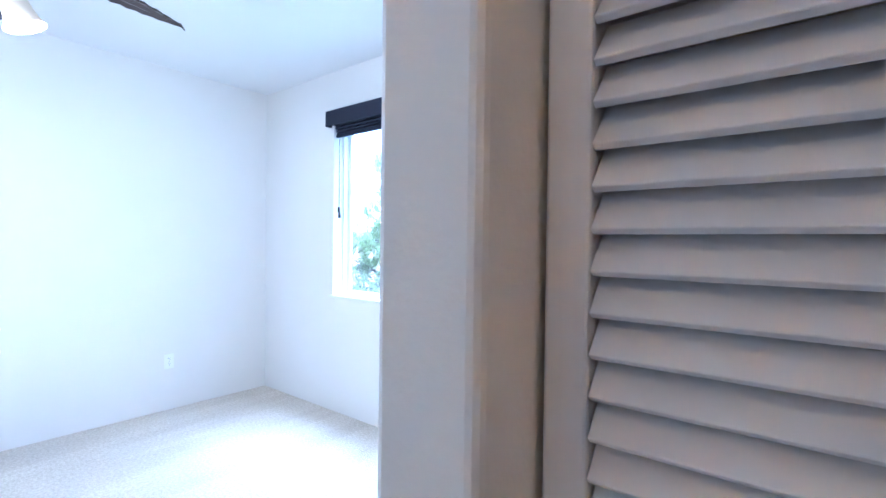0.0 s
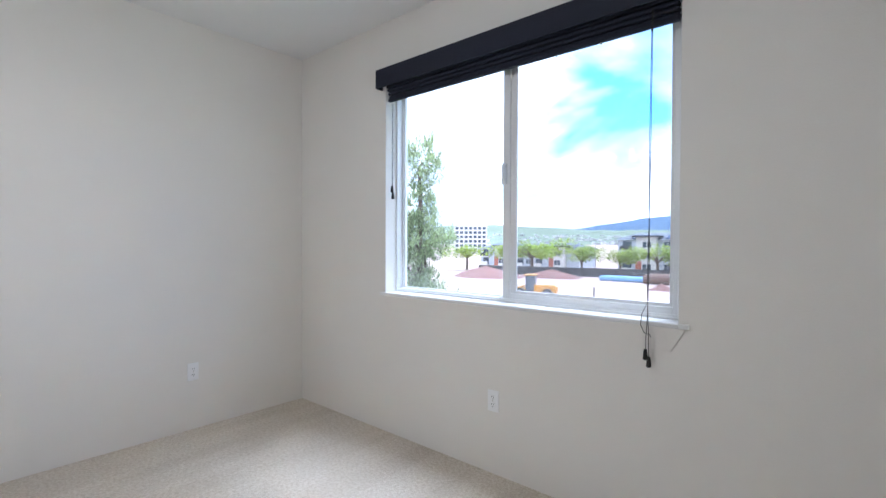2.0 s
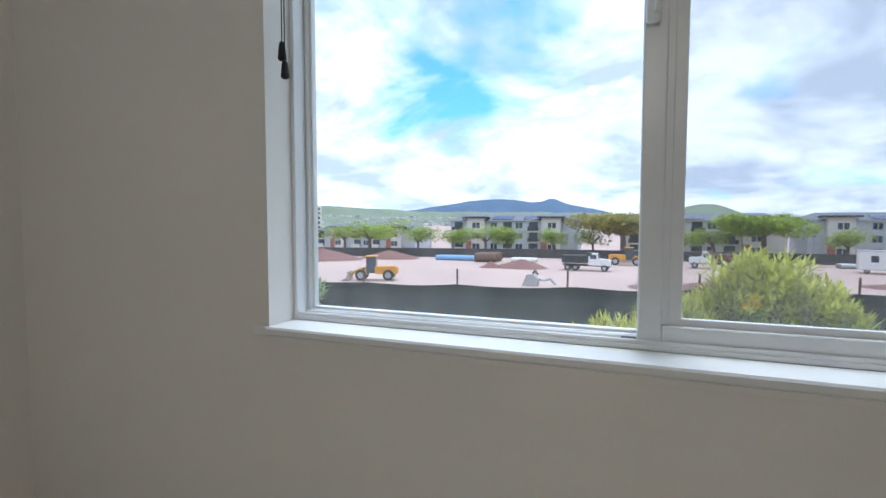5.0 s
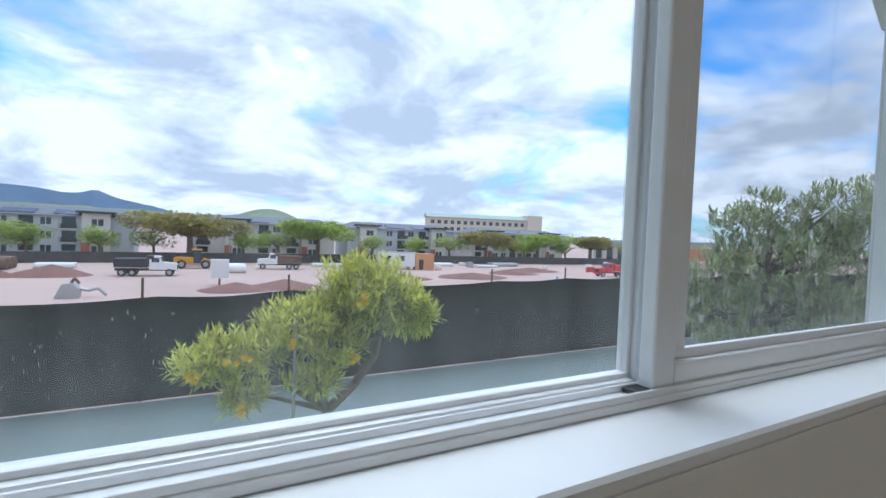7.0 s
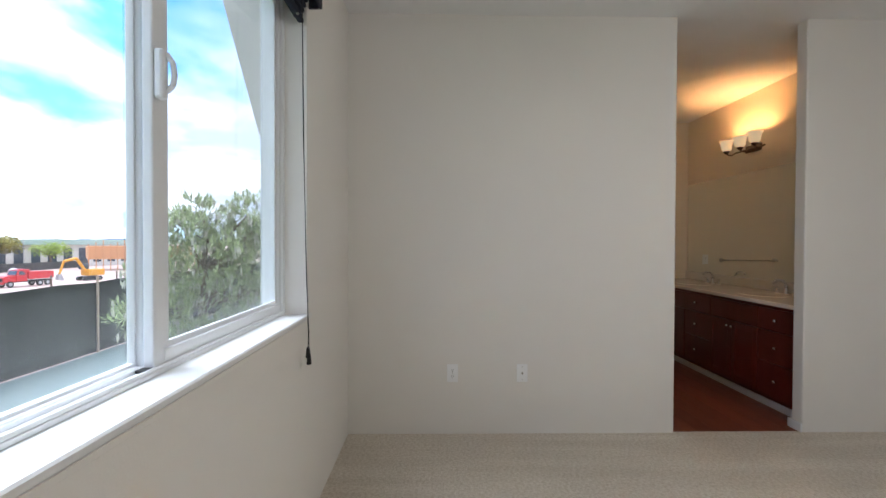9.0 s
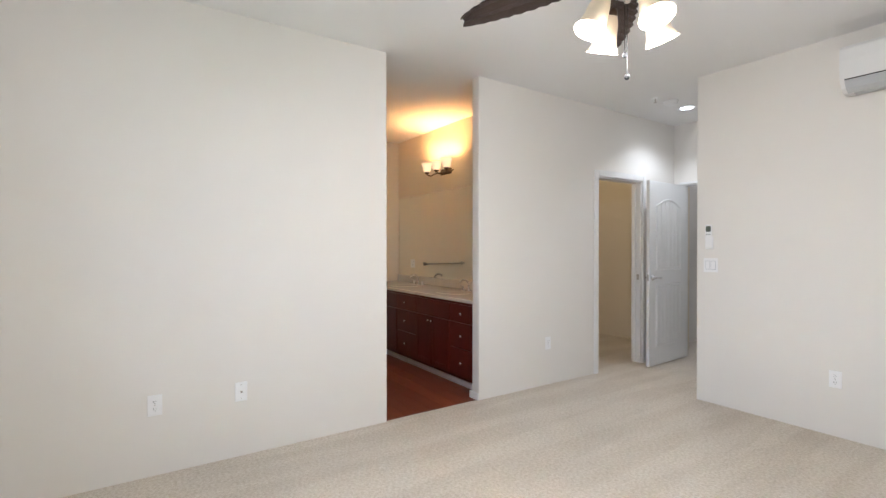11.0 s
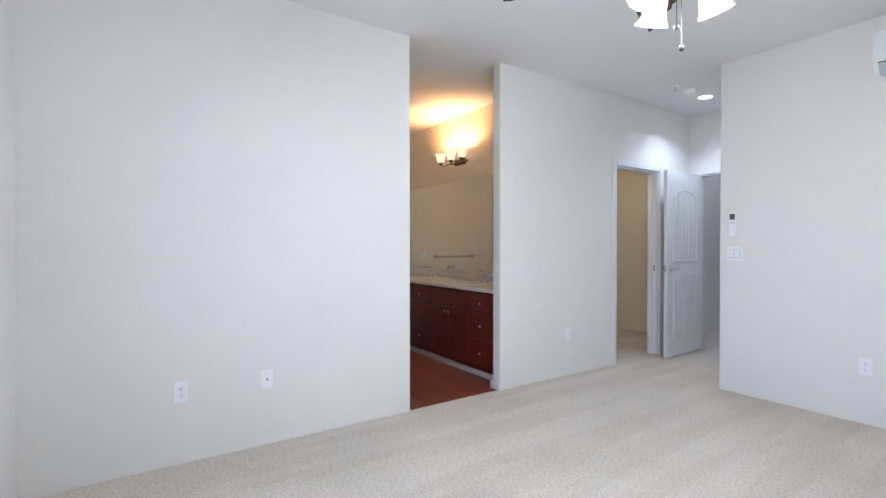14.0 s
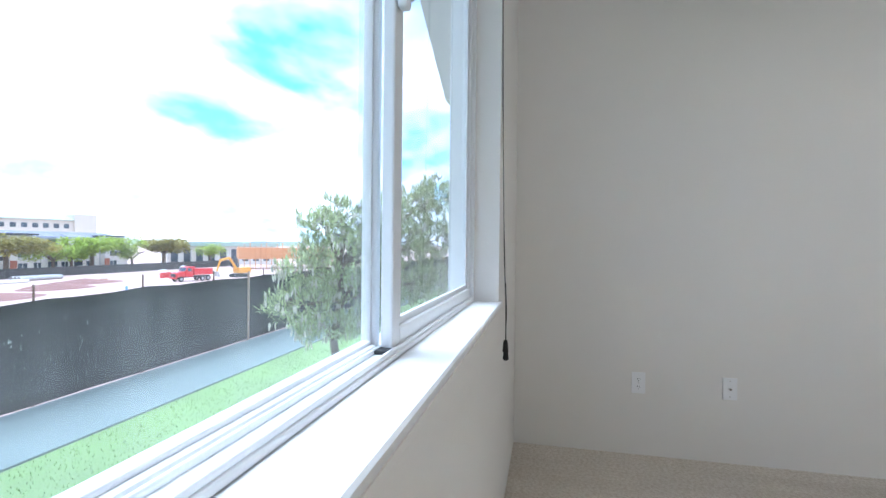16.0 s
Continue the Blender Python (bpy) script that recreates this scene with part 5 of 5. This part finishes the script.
far_tree("rain_tree", "wide umbrella-shaped rain tree with olive-brown crown", (-1.5, 108, SITE), 11.5, 10.2, 5.0, M["leaf_o"], 31, 6000, "rain trees")
far_tree("rain_tree", "wide umbrella-shaped rain tree with bright green crown", (25.5, 112, SITE), 9.8, 10.0, 4.8, M["leaf_g"], 32, 6000, "rain trees")
far_tree("rain_tree", "wide umbrella-shaped rain tree with olive-brown crown", (74, 112, SITE), 9, 9.2, 4.4, M["leaf_o"], 33, 5000, "rain trees")
far_tree("rain_tree", "wide umbrella-shaped rain tree with yellow-green crown", (95, 114, SITE), 9.5, 9.4, 4.6, M["leaf_g"], 34, 5000, "rain trees")
far_tree("rain_tree", "wide umbrella-shaped rain tree with olive-brown crown", (116, 112, SITE), 9.5, 9.0, 4.4, M["leaf_o"], 35, 5000, "rain trees")
far_tree("rain_tree", "wide umbrella-shaped rain tree with yellow-green crown", (-62, 104, SITE), 8.5, 9, 5.5, M["leaf_g"], 36, 2200, "rain trees")
for i, (x, y, r) in enumerate(((-48, 103, 4.0), (-33, 110, 4.4), (-28, 112, 3.2), (-17, 112, 3.2), (-8, 113, 3.2), (9, 112, 3.6), (17, 116, 3.6), (41, 116, 3.2), (54, 116, 3.4), (63, 114, 4.2), (83, 111, 4.2), (88, 112, 4.5), (104, 111, 4.2), (131, 108, 4.4), (-80, 100, 5), (-40, 106, 3.6), (-72, 108, 4.6))):
    far_tree("street_tree", "young bright green street tree on the road verge", (x, y, SITE), r * 1.25, 5.6 + r * 0.45, 4.6, M["leaf_g"], 50 + i, 1600, "street trees")

# ---- far buildings ----


def apartment(at, width, depth, storeys, seed, label, rz=0):
    rnd = random.Random(seed)
    b = thing("apartment_building", label, "building", at, rz, "apartment blocks")
    h = 2.8 * storeys
    w = width / 2
    part("wall", bx((-w, 0, 0), (w, depth, h)), M["stucco2"] if seed % 2 else M["stucco"], b)
    roof = bmesh.new()
    vs_ = [roof.verts.new(c) for c in ((-w - 0.8, -0.9, h), (w + 0.8, -0.9, h), (w + 0.8, depth + 0.9, h), (-w - 0.8, depth + 0.9, h), (-w + 3, depth / 2, h + 1.9), (w - 3, depth / 2, h + 1.9))]
    for q in ((0, 1, 5, 4), (1, 2, 5), (2, 3, 4, 5), (3, 0, 4), (3, 2, 1, 0)):
        roof.faces.new([vs_[k] for k in q])
    rf = part("roof", roof, M["roof"], b)
    for k in range(int(width // 9)):
        xx = -w + 6 + k * 8.5
        m_ = Matrix.Translation((xx, 1.6, h + 0.78)) @ Matrix.Rotation(math.atan2(1.9, depth / 2 + 0.9), 4, "X")
        part("solar_panel", bx((-2.8, -1.6, 0.0), (2.8, 1.6, 0.08), 0, m_), M["solar"], rf)
    for tx in (-w + 5.5 + (seed % 3) * 2.0, w - 6.5):
        t_ = part("stair_tower", bx((tx - 2.4, -1.6, 0), (tx + 2.4, 0.5, h + 0.7)), M["stucco"], b)
        part("tower_roof", bx((tx - 3.3, -2.5, h + 0.7), (tx + 3.3, 1.6, h + 1.1)), M["eave"], t_)
        part("tower_base", bx((tx - 2.5, -1.75, 0), (tx - 1.0, -1.61, 3.0)), M["brick"], t_)
        for s in range(storeys):
            for ox in (-0.75, 0.35):
                part("window", bx((tx + ox, -1.66, s * 2.8 + 0.9), (tx + ox + 0.9, -1.601, s * 2.8 + 2.3)), M["pane"], t_)
    xx = -w + 1.2
    while xx < w - 3:
        near = any(abs(xx + 1.3 - tx) < 4.0 for tx in (-w + 5.5 + (seed % 3) * 2.0, w - 6.5))
        if not near:
            for s in range(storeys):
                z = s * 2.8
                if int((xx + w) / 3.4) % 2:
                    wn = part("window", bx((xx, -0.06, z + 0.9), (xx + 1.7, -0.001, z + 2.3)), M["pane"], b)
                    part("window_frame", bx((xx + 0.8, -0.10, z + 0.85), (xx + 0.9, -0.061, z + 2.35)), M["white"], wn)
                else:
                    bc = part("balcony", bx((xx - 0.3, -1.3, z + 0.0), (xx + 2.7, -0.001, z + 0.2)), M["stucco"], b)
                    part("balcony_door", bx((xx, -0.05, z + 0.22), (xx + 2.3, -0.002, z + 2.5)), M["pane"], bc)
                    part("railing", bx((xx - 0.3, -1.3, z + 0.21), (xx + 2.7, -1.24, z + 1.2)), M["eave"] if s else M["stucco"], bc)
        xx += 3.4
    return b


apartment((-29, 121, SITE), 34, 12, 3, 1, "white and grey three-storey apartment block with solar roof")
apartment((16, 124, SITE), 34, 12, 3, 2, "pale three-storey apartment block with slate grey roof")
apartment((54, 125, SITE), 34, 12, 3, 3, "white three-storey apartment block with dark flat eaves")
apartment((96, 124, SITE), 38, 12, 3, 4, "grey three-storey apartment block behind rain trees")
apartment((-78, 128, SITE), 36, 12, 2, 5, "low grey apartment block beyond the site")

hb = thing("hotel_building", "long cream mid-rise hotel with pale roof", "building", (118, 178, SITE + 1.3), -20)
part("wall", bx((-26, 0, -1.4), (20, 14, 14.2)), M["hotel"], hb)
part("lift_tower", bx((20, -1, -1.4), (27, 13, 16.5)), M["hotel"], hb)
rb_ = prism([(-1, 0), (15, 0), (7, 2.0)], 48, Matrix(((0, 1, 0, -27), (1, 0, 0, 0), (0, 0, 1, 14.2), (0, 0, 0, 1))))
part("roof", rb_, M["groof"], hb)
for s in range(4):
    for k in range(15):
        part("window", bx((-25 + k * 3, -0.08, 2.2 + s * 3.0), (-23.4 + k * 3, -0.001, 3.8 + s * 3.0)), M["pane"], hb)
wb = thing("white_tower_block", "white high-rise block in the distance", "building", (-190, 245, SITE), 38)
part("wall", bx((-11, 0, 0), (11, 12, 19)), M["stucco"], wb)
for s in range(6):
    for k in range(7):
        part("window", bx((-10 + k * 3, -0.1, 1.5 + s * 2.9), (-8 + k * 3, -0.001, 3.2 + s * 2.9)), M["pane"], wb)
gr = thing("store_building", "long low building with pale green metal roof", "building", (142, 112, SITE), -38)
part("wall", bx((-17, 0, 0), (19, 14, 6.6)), M["stucco"], gr)
part("roof", bx((-18, -1.5, 6.6), (20, 15, 8.0)), M["groof"], gr)
for k in range(9):
    part("window", bx((-16 + k * 3.8, -0.1, 1.2), (-13.9 + k * 3.8, -0.001, 5.6)), M["pane"], gr)
lf = thing("lumber_frame_building", "raw orange lumber framing of a building", "building", (128, 78, SITE), -50)
part("sheathing", bx((-14, 0.4, 3.2), (14, 8, 6.4)), M["lumber"], lf)
for k in range(19):
    part("stud", bx((-14 + k * 1.55, 0, 0), (-13.8 + k * 1.55, 0.3, 7.0 + 0.5 * (k % 3))), M["lumber"], lf)
part("top_plate", bx((-14.2, 0, 3.0), (14.2, 0.35, 3.25)), M["lumber"], lf)
bfz = thing("back_fence", "dark fabric fence along the far side of the site", "fence", (0, 0, SITE))
for a, b in (((-70, 92), (-20, 104)), ((-20, 104), (40, 107)), ((40, 107), (140, 104))):
    p, q = Vector((*a, 0)), Vector((*b, 0))
    ang = math.atan2(q.y - p.y, q.x - p.x)
    part("fence_run", bx((0, -0.05, 0), ((q - p).length, 0.05, 2.0), 0, Matrix.Translation(p) @ Matrix.Rotation(ang, 4, "Z")), M["mesh"], bfz)
for x, y in ((-45, 104), (-22, 106), (6, 108), (33, 109), (62, 109), (92, 108), (120, 106)):
    lp = thing("street_lamp", "tall thin grey street lamp with one arm", "street lamp", (x, y, SITE), group="street lamps")
    part("pole", rod((0, 0, 0), (0, 0, 8.6), 0.13, 0.09, 8), M["galv"], lp)
    part("arm", rod((0, 0, 8.5), (1.6, 0, 8.8), 0.06, seg=6), M["galv"], lp)
    part("lamp_head", bx((1.4, -0.15, 8.72), (2.2, 0.15, 8.86), 0.03), M["galv"], lp)

# ---- site machines ----


def wheel(parent, x, y, r, w=0.3):
    t_ = part("wheel", lathe([(r * 0.55, -w / 2), (r * 0.95, -w / 2), (r, -w * 0.3), (r, w * 0.3), (r * 0.95, w / 2), (r * 0.55, w / 2)], 20, pose(x, y, r, 90, 0, 0)), M["tyre"], parent)
    part("rim", rod((x, y - w * 0.42, r), (x, y + w * 0.42, r), r * 0.56, seg=14), M["galv"], t_)


def dump_truck(at, rz, paint, bed, label, load=False):
    d = thing("dump_truck", label, "truck", at, rz, "dump trucks")
    part("chassis", bx((-3.9, -0.45, 0.75), (3.6, 0.45, 1.05)), M["black"], d)
    hood = prism([(1.9, 0.9), (3.7, 0.9), (3.75, 1.65), (3.5, 1.85), (1.9, 2.0)], 1.9, Matrix.Translation((0, -0.95, 0)))
    hd_ = part("hood", hood, paint, d)
    part("grille", bx((3.76, -0.7, 1.0), (3.82, 0.7, 1.6)), M["black"], hd_)
    cab = part("cab", prism([(0.3, 0.95), (1.9, 0.95), (1.9, 2.0), (1.6, 2.85), (0.35, 2.9)], 2.2, Matrix.Translation((0, -1.1, 0))), paint, d)
    part("windscreen", prism([(1.66, 2.72), (1.93, 2.02), (1.95, 2.04), (1.69, 2.74)], 1.9, Matrix.Translation((0, -0.95, 0))), M["pane"], cab)
    for yy_ in (-1.12, 1.105):
        part("side_window", bx((0.6, yy_, 2.0), (1.55, yy_ + 0.015, 2.65)), M["pane"], cab)
    part("bed", prism([(-3.9, 1.25), (0.1, 1.25), (0.15, 2.55), (-3.95, 2.45)], 2.3, Matrix.Translation((0, -1.15, 0))), bed, d)
    part("bed_shield", bx((0.0, -1.15, 2.45), (0.85, 1.15, 2.95)), bed, d)
    for k in range(5):
        part("bed_rib", bx((-3.7 + k * 0.85, -1.22, 1.3), (-3.58 + k * 0.85, -1.151, 2.45)), bed, d)
    part("bumper", bx((3.7, -1.1, 0.6), (3.9, 1.1, 0.95)), paint, d)
    for x in (-3.0, -1.75, 2.8):
        for y in (-0.95, 0.95):
            wheel(d, x, y, 0.52)
    return d


dump_truck((-7.0, 79, SITE), -4, M["white"], M["black"], "dump truck with white cab and black bed on dirt")
dump_truck((78, 69.5, SITE), 165, M["red"], M["red"], "bright red dump truck parked on the dirt")
dump_truck((13, 90, SITE), 172, M["white"], M["rust"], "white truck loaded with brown dirt, parked facing away")


def loader(at, rz, label):
    d = thing("wheel_loader", label, "loader", at, rz, "wheel loaders")
    part("engine_cover", prism([(-3.0, 0.9), (0, 0.9), (0, 1.9), (-2.6, 1.95), (-3.0, 1.7)], 1.9, Matrix.Translation((0, -0.95, 0))), M["yellow"], d)
    cab = part("cab", bx((-0.1, -0.8, 1.0), (1.2, 0.8, 3.2), 0.06), M["pane"], d)
    part("cab_roof", bx((-0.25, -0.95, 3.2), (1.35, 0.95, 3.35), 0.03), M["yellow"], cab)
    part("front_frame", bx((1.2, -0.6, 0.7), (2.6, 0.6, 1.4), 0.05), M["yellow"], d)
    for yy_ in (-0.55, 0.55):
        part("lift_arm", path_tube([(1.5, yy_, 1.7), (2.7, yy_, 1.3), (3.5, yy_, 0.6)], 0.13, 8), M["yellow"], d)
    part("bucket", prism([(3.4, 0.1), (4.6, 0.1), (3.9, 0.35), (3.6, 0.9), (3.8, 1.3), (3.45, 1.2)], 2.6, Matrix.Translation((0, -1.3, 0))), M["galv"], d)
    for x in (-1.8, 1.9):
        for y in (-0.95, 0.95):
            wheel(d, x, y, 0.75, 0.5)


loader((-1.0, 92, SITE), 0, "yellow wheel loader parked by the far fence")
loader((-33, 55, SITE), 200, "yellow wheel loader with white cab roof on dirt")
ex = thing("excavator", "yellow tracked excavator with folded arm", "excavator", (91, 68, SITE), 160)
for yy_ in (-1.1, 0.6):
    part("track", prism([(-1.9, 0.35), (-1.6, 0.0), (1.6, 0.0), (1.9, 0.35), (1.6, 0.8), (-1.6, 0.8)], 0.5, Matrix.Translation((0, yy_, 0))), M["black"], ex)
part("house_body", bx((-2.2, -1.2, 0.95), (0.9, 1.2, 2.2), 0.1), M["yellow"], ex)
part("cab", bx((0.0, -1.15, 2.2), (1.4, -0.1, 3.3), 0.08), M["pane"], ex)
part("boom", path_tube([(0.9, 0.2, 1.9), (2.6, 0.2, 4.4), (4.8, 0.2, 3.9)], 0.28, 8), M["yellow"], ex)
part("stick", path_tube([(4.8, 0.2, 3.9), (5.6, 0.2, 1.4)], 0.2, 8), M["yellow"], ex)
part("bucket", prism([(5.0, 0.3), (6.0, 0.5), (5.9, 1.5), (5.4, 1.5)], 0.9, Matrix.Translation((0, -0.25, 0))), M["galv"], ex)
so = thing("site_office", "white site trailer with plywood shed at its end", "site office", (38.5, 88, SITE), -14)
part("trailer", bx((-6.0, 0, 0.6), (1.4, 2.6, 3.5), 0.06), M["white"], so)
part("shed", bx((1.45, -0.2, 0), (5.4, 2.7, 3.4), 0.02), M["lumber"], so, "orange plywood shed")
part("trailer_roof", bx((-6.1, -0.1, 3.5), (1.4, 2.7, 3.6)), M["galv"], so)
for xx in (-4.6, -1.8):
    part("window", bx((xx, -0.05, 1.8), (xx + 0.9, -0.001, 2.8)), M["pane"], so)
part("door", bx((2.2, -0.25, 0.1), (3.1, -0.201, 2.2)), M["eave"], so)
for xx in (-5.0, 0.0):
    wheel(so, xx, 0.3, 0.38)
bk = thing("loader_bucket", "grey digging bucket and steel scrap lying on dirt", "bucket", (-12.3, 57, SITE))
part("bucket_shell", prism([(-1.0, 0), (0.9, 0), (1.0, 0.9), (0.3, 1.5), (-0.4, 1.4)], 1.6, Matrix.Translation((0, -0.8, 0))), M["galv"], bk)
part("bucket_arm", path_tube([(0.8, 0, 0.9), (1.6, 0, 0.7), (2.4, 0, 0.9), (3.1, 0, 0.2)], 0.16, 8), M["galv"], bk)
part("hook", path_tube([(0.2, 0.2, 1.4), (0.5, 0.1, 1.9), (0.9, 0, 1.4)], 0.14, 8), M["rust"], bk)
cn = thing("traffic_barrier", "orange-red plastic barrier on the site", "barrier", (83, 80, SITE))
part("barrier_shell", prism([(-1.4, 0), (1.4, 0), (1.2, 1.2), (-1.2, 1.2)], 0.5, Matrix.Identity(4)), M["red"], cn)
pt = thing("portable_toilet", "pale green portable toilet near the red truck", "toilet", (90, 82, SITE))
part("cabin", bx((-0.6, -0.6, 0), (0.6, 0.6, 2.1), 0.05), M["groof"], pt)
part("dome_roof", lathe([(0.62, 2.1), (0.5, 2.3), (0.001, 2.42)], 12), M["white"], pt)


def heap(at, r, h, seed, m_):
    bm = bmesh.new()
    n, k = 26, 7
    rings = []
    for j in range(k):
        u = j / (k - 1)
        ring = []
        for i in range(n):
            a = 2 * math.pi * i / n
            rr = r * (1 - u) * (1 + 0.16 * noise.noise((math.cos(a) * 1.3, math.sin(a) * 1.3, seed + u * 2)))
            ring.append(bm.verts.new((rr * math.cos(a) * 1.35, rr * math.sin(a), h * (u ** 0.9) * (1 + 0.08 * noise.noise((a, u * 3, seed))))))
        rings.append(ring)
    for p, q in zip(rings, rings[1:]):
        for i in range(n):
            bm.faces.new((p[i], p[(i + 1) % n], q[(i + 1) % n], q[i]))
    o = link("dirt_pile", bm, m_, True)
    o.matrix_world = pose(*at)
    tagged(o, "heap of red-brown dirt on the building site", "dirt pile", "dirt piles")


for i, (x, y, r, h) in enumerate(((-18, 80, 4.2, 2.2), (-23, 78, 1.8, 1.7), (3.0, 60, 3.6, 1.5), (9, 62, 4.0, 1.6), (44, 72, 6.0, 1.3), (58, 78, 5.0, 1.5), (-62, 84, 7.5, 3.4), (-50, 92, 6.0, 2.6), (68, 84, 6, 1.2), (30, 70, 4, 1.0), (52, 60, 5, 0.8))):
    heap((x, y, SITE - 0.05), r * 0.9, h * 0.7, i * 3.7, M["pile"])
for i, (x, y, ln, c, r) in enumerate(((-34, 92, 9, "bluepost", 0.5), (-20, 93, 5, "white", 0.4), (4.5, 84, 4, "white", 0.7), (-27, 91, 4.5, "rust", 0.9), (24, 96, 7, "white", 0.35), (50, 98, 9, "white", 0.4), (70, 98, 8, "galv", 0.45), (62, 94, 6, "white", 0.3), (36, 99, 5, "galv", 0.4))):
    o = thing("pipe_stack", "stacked construction pipes lying on the dirt", "pipes", (x, y, SITE), group="pipe stacks")
    for k in range(3):
        part("pipe", rod((-ln / 2, (k - 1) * r * 2.05, r), (ln / 2, (k - 1) * r * 2.05, r), r, seg=12), M[c], o)
random.seed(77)
for i in range(10):
    x, y = random.uniform(40, 105), random.uniform(84, 101)
    o = thing("material_pallet", "pallet of wrapped building material on dirt", "pallet", (x, y, SITE), random.uniform(0, 90), "material pallets")
    part("pallet_base", bx((-0.9, -0.6, 0), (0.9, 0.6, 0.15)), M["lumber"], o)
    part("load", bx((-0.85, -0.55, 0.151), (0.85, 0.55, random.uniform(0.6, 1.3)), 0.04), M[random.choice(["white", "rust", "galv", "stucco"])], o)

# ---- mountains ----


def ridge(name, label, dist, terms, base, material, a0, a1, n, rows, wob):
    bm = bmesh.new()
    cols = []
    for i in range(n + 1):
        az = a0 + (a1 - a0) * i / n
        el = base + sum(h * math.exp(-((az - c) / w) ** 2) for c, w, h in terms)
        el += wob * noise.fractal((az * 0.35, dist * 0.01, 0.5), 0.8, 2.1, 5)
        a = radians(az)
        col = []
        for j in range(rows + 1):
            u = j / rows
            d = dist * (1 - 0.28 * (1 - u)) + dist * 0.02 * noise.noise((az * 0.5, u * 4, 1.0))
            hh = SITE - 3 + (el * dist - SITE + 3) * u ** 1.4 + (el * dist * 0.10 * noise.noise((az * 0.6, u * 5, 7.0)) if 0 < j < rows else 0)
            col.append(bm.verts.new((d * math.cos(a), d * math.sin(a), hh)))
        cols.append(col)
    for p, q in zip(cols, cols[1:]):
        for j in range(rows):
            bm.faces.new((p[j], q[j], q[j + 1], p[j + 1]))
    return tagged(link(name, bm, material, True), label, "mountain", kind="structure")


ridge("backdrop_mountains", "volcanic mountain ridge under cloud, painted haze blue-green", 3400, [(104.5, 7.5, 0.040), (97.7, 1.1, 0.011), (95, 6, 0.024), (118, 12, 0.018), (112, 2.5, 0.004)], 0.004, M["mount"], 20, 165, 260, 10, 0.0022)
ridge("backdrop_foothills", "green and brown foothills dotted with houses", 2000, [(81.4, 3.2, 0.024), (100, 22, 0.021), (128, 14, 0.028)], 0.003, M["foot"], 15, 165, 260, 10, 0.0022)
random.seed(5)
hs = bmesh.new()
for i in range(900):
    az = radians(random.gauss(102, 13))
    d = random.uniform(1480, 1800)
    u = (d / 2000 - 0.72) / 0.28
    el = 0.003 + 0.021 * math.exp(-((math.degrees(az) - 100) / 22) ** 2) + 0.028 * math.exp(-((math.degrees(az) - 128) / 14) ** 2)
    z = SITE - 3 + (el * 2000 - SITE + 3) * max(0, u) ** 1.4
    x, y = d * math.cos(az), d * math.sin(az)
    w = random.uniform(4, 9)
    box(hs, (x - w, y - 5, z - 4), (x + w, y + 5, z + random.uniform(3, 6))) if i < 500 else None
tagged(link("hillside_houses", hs, M["house"]), "scattered pale houses on the far hillside", "houses", kind="stuff")
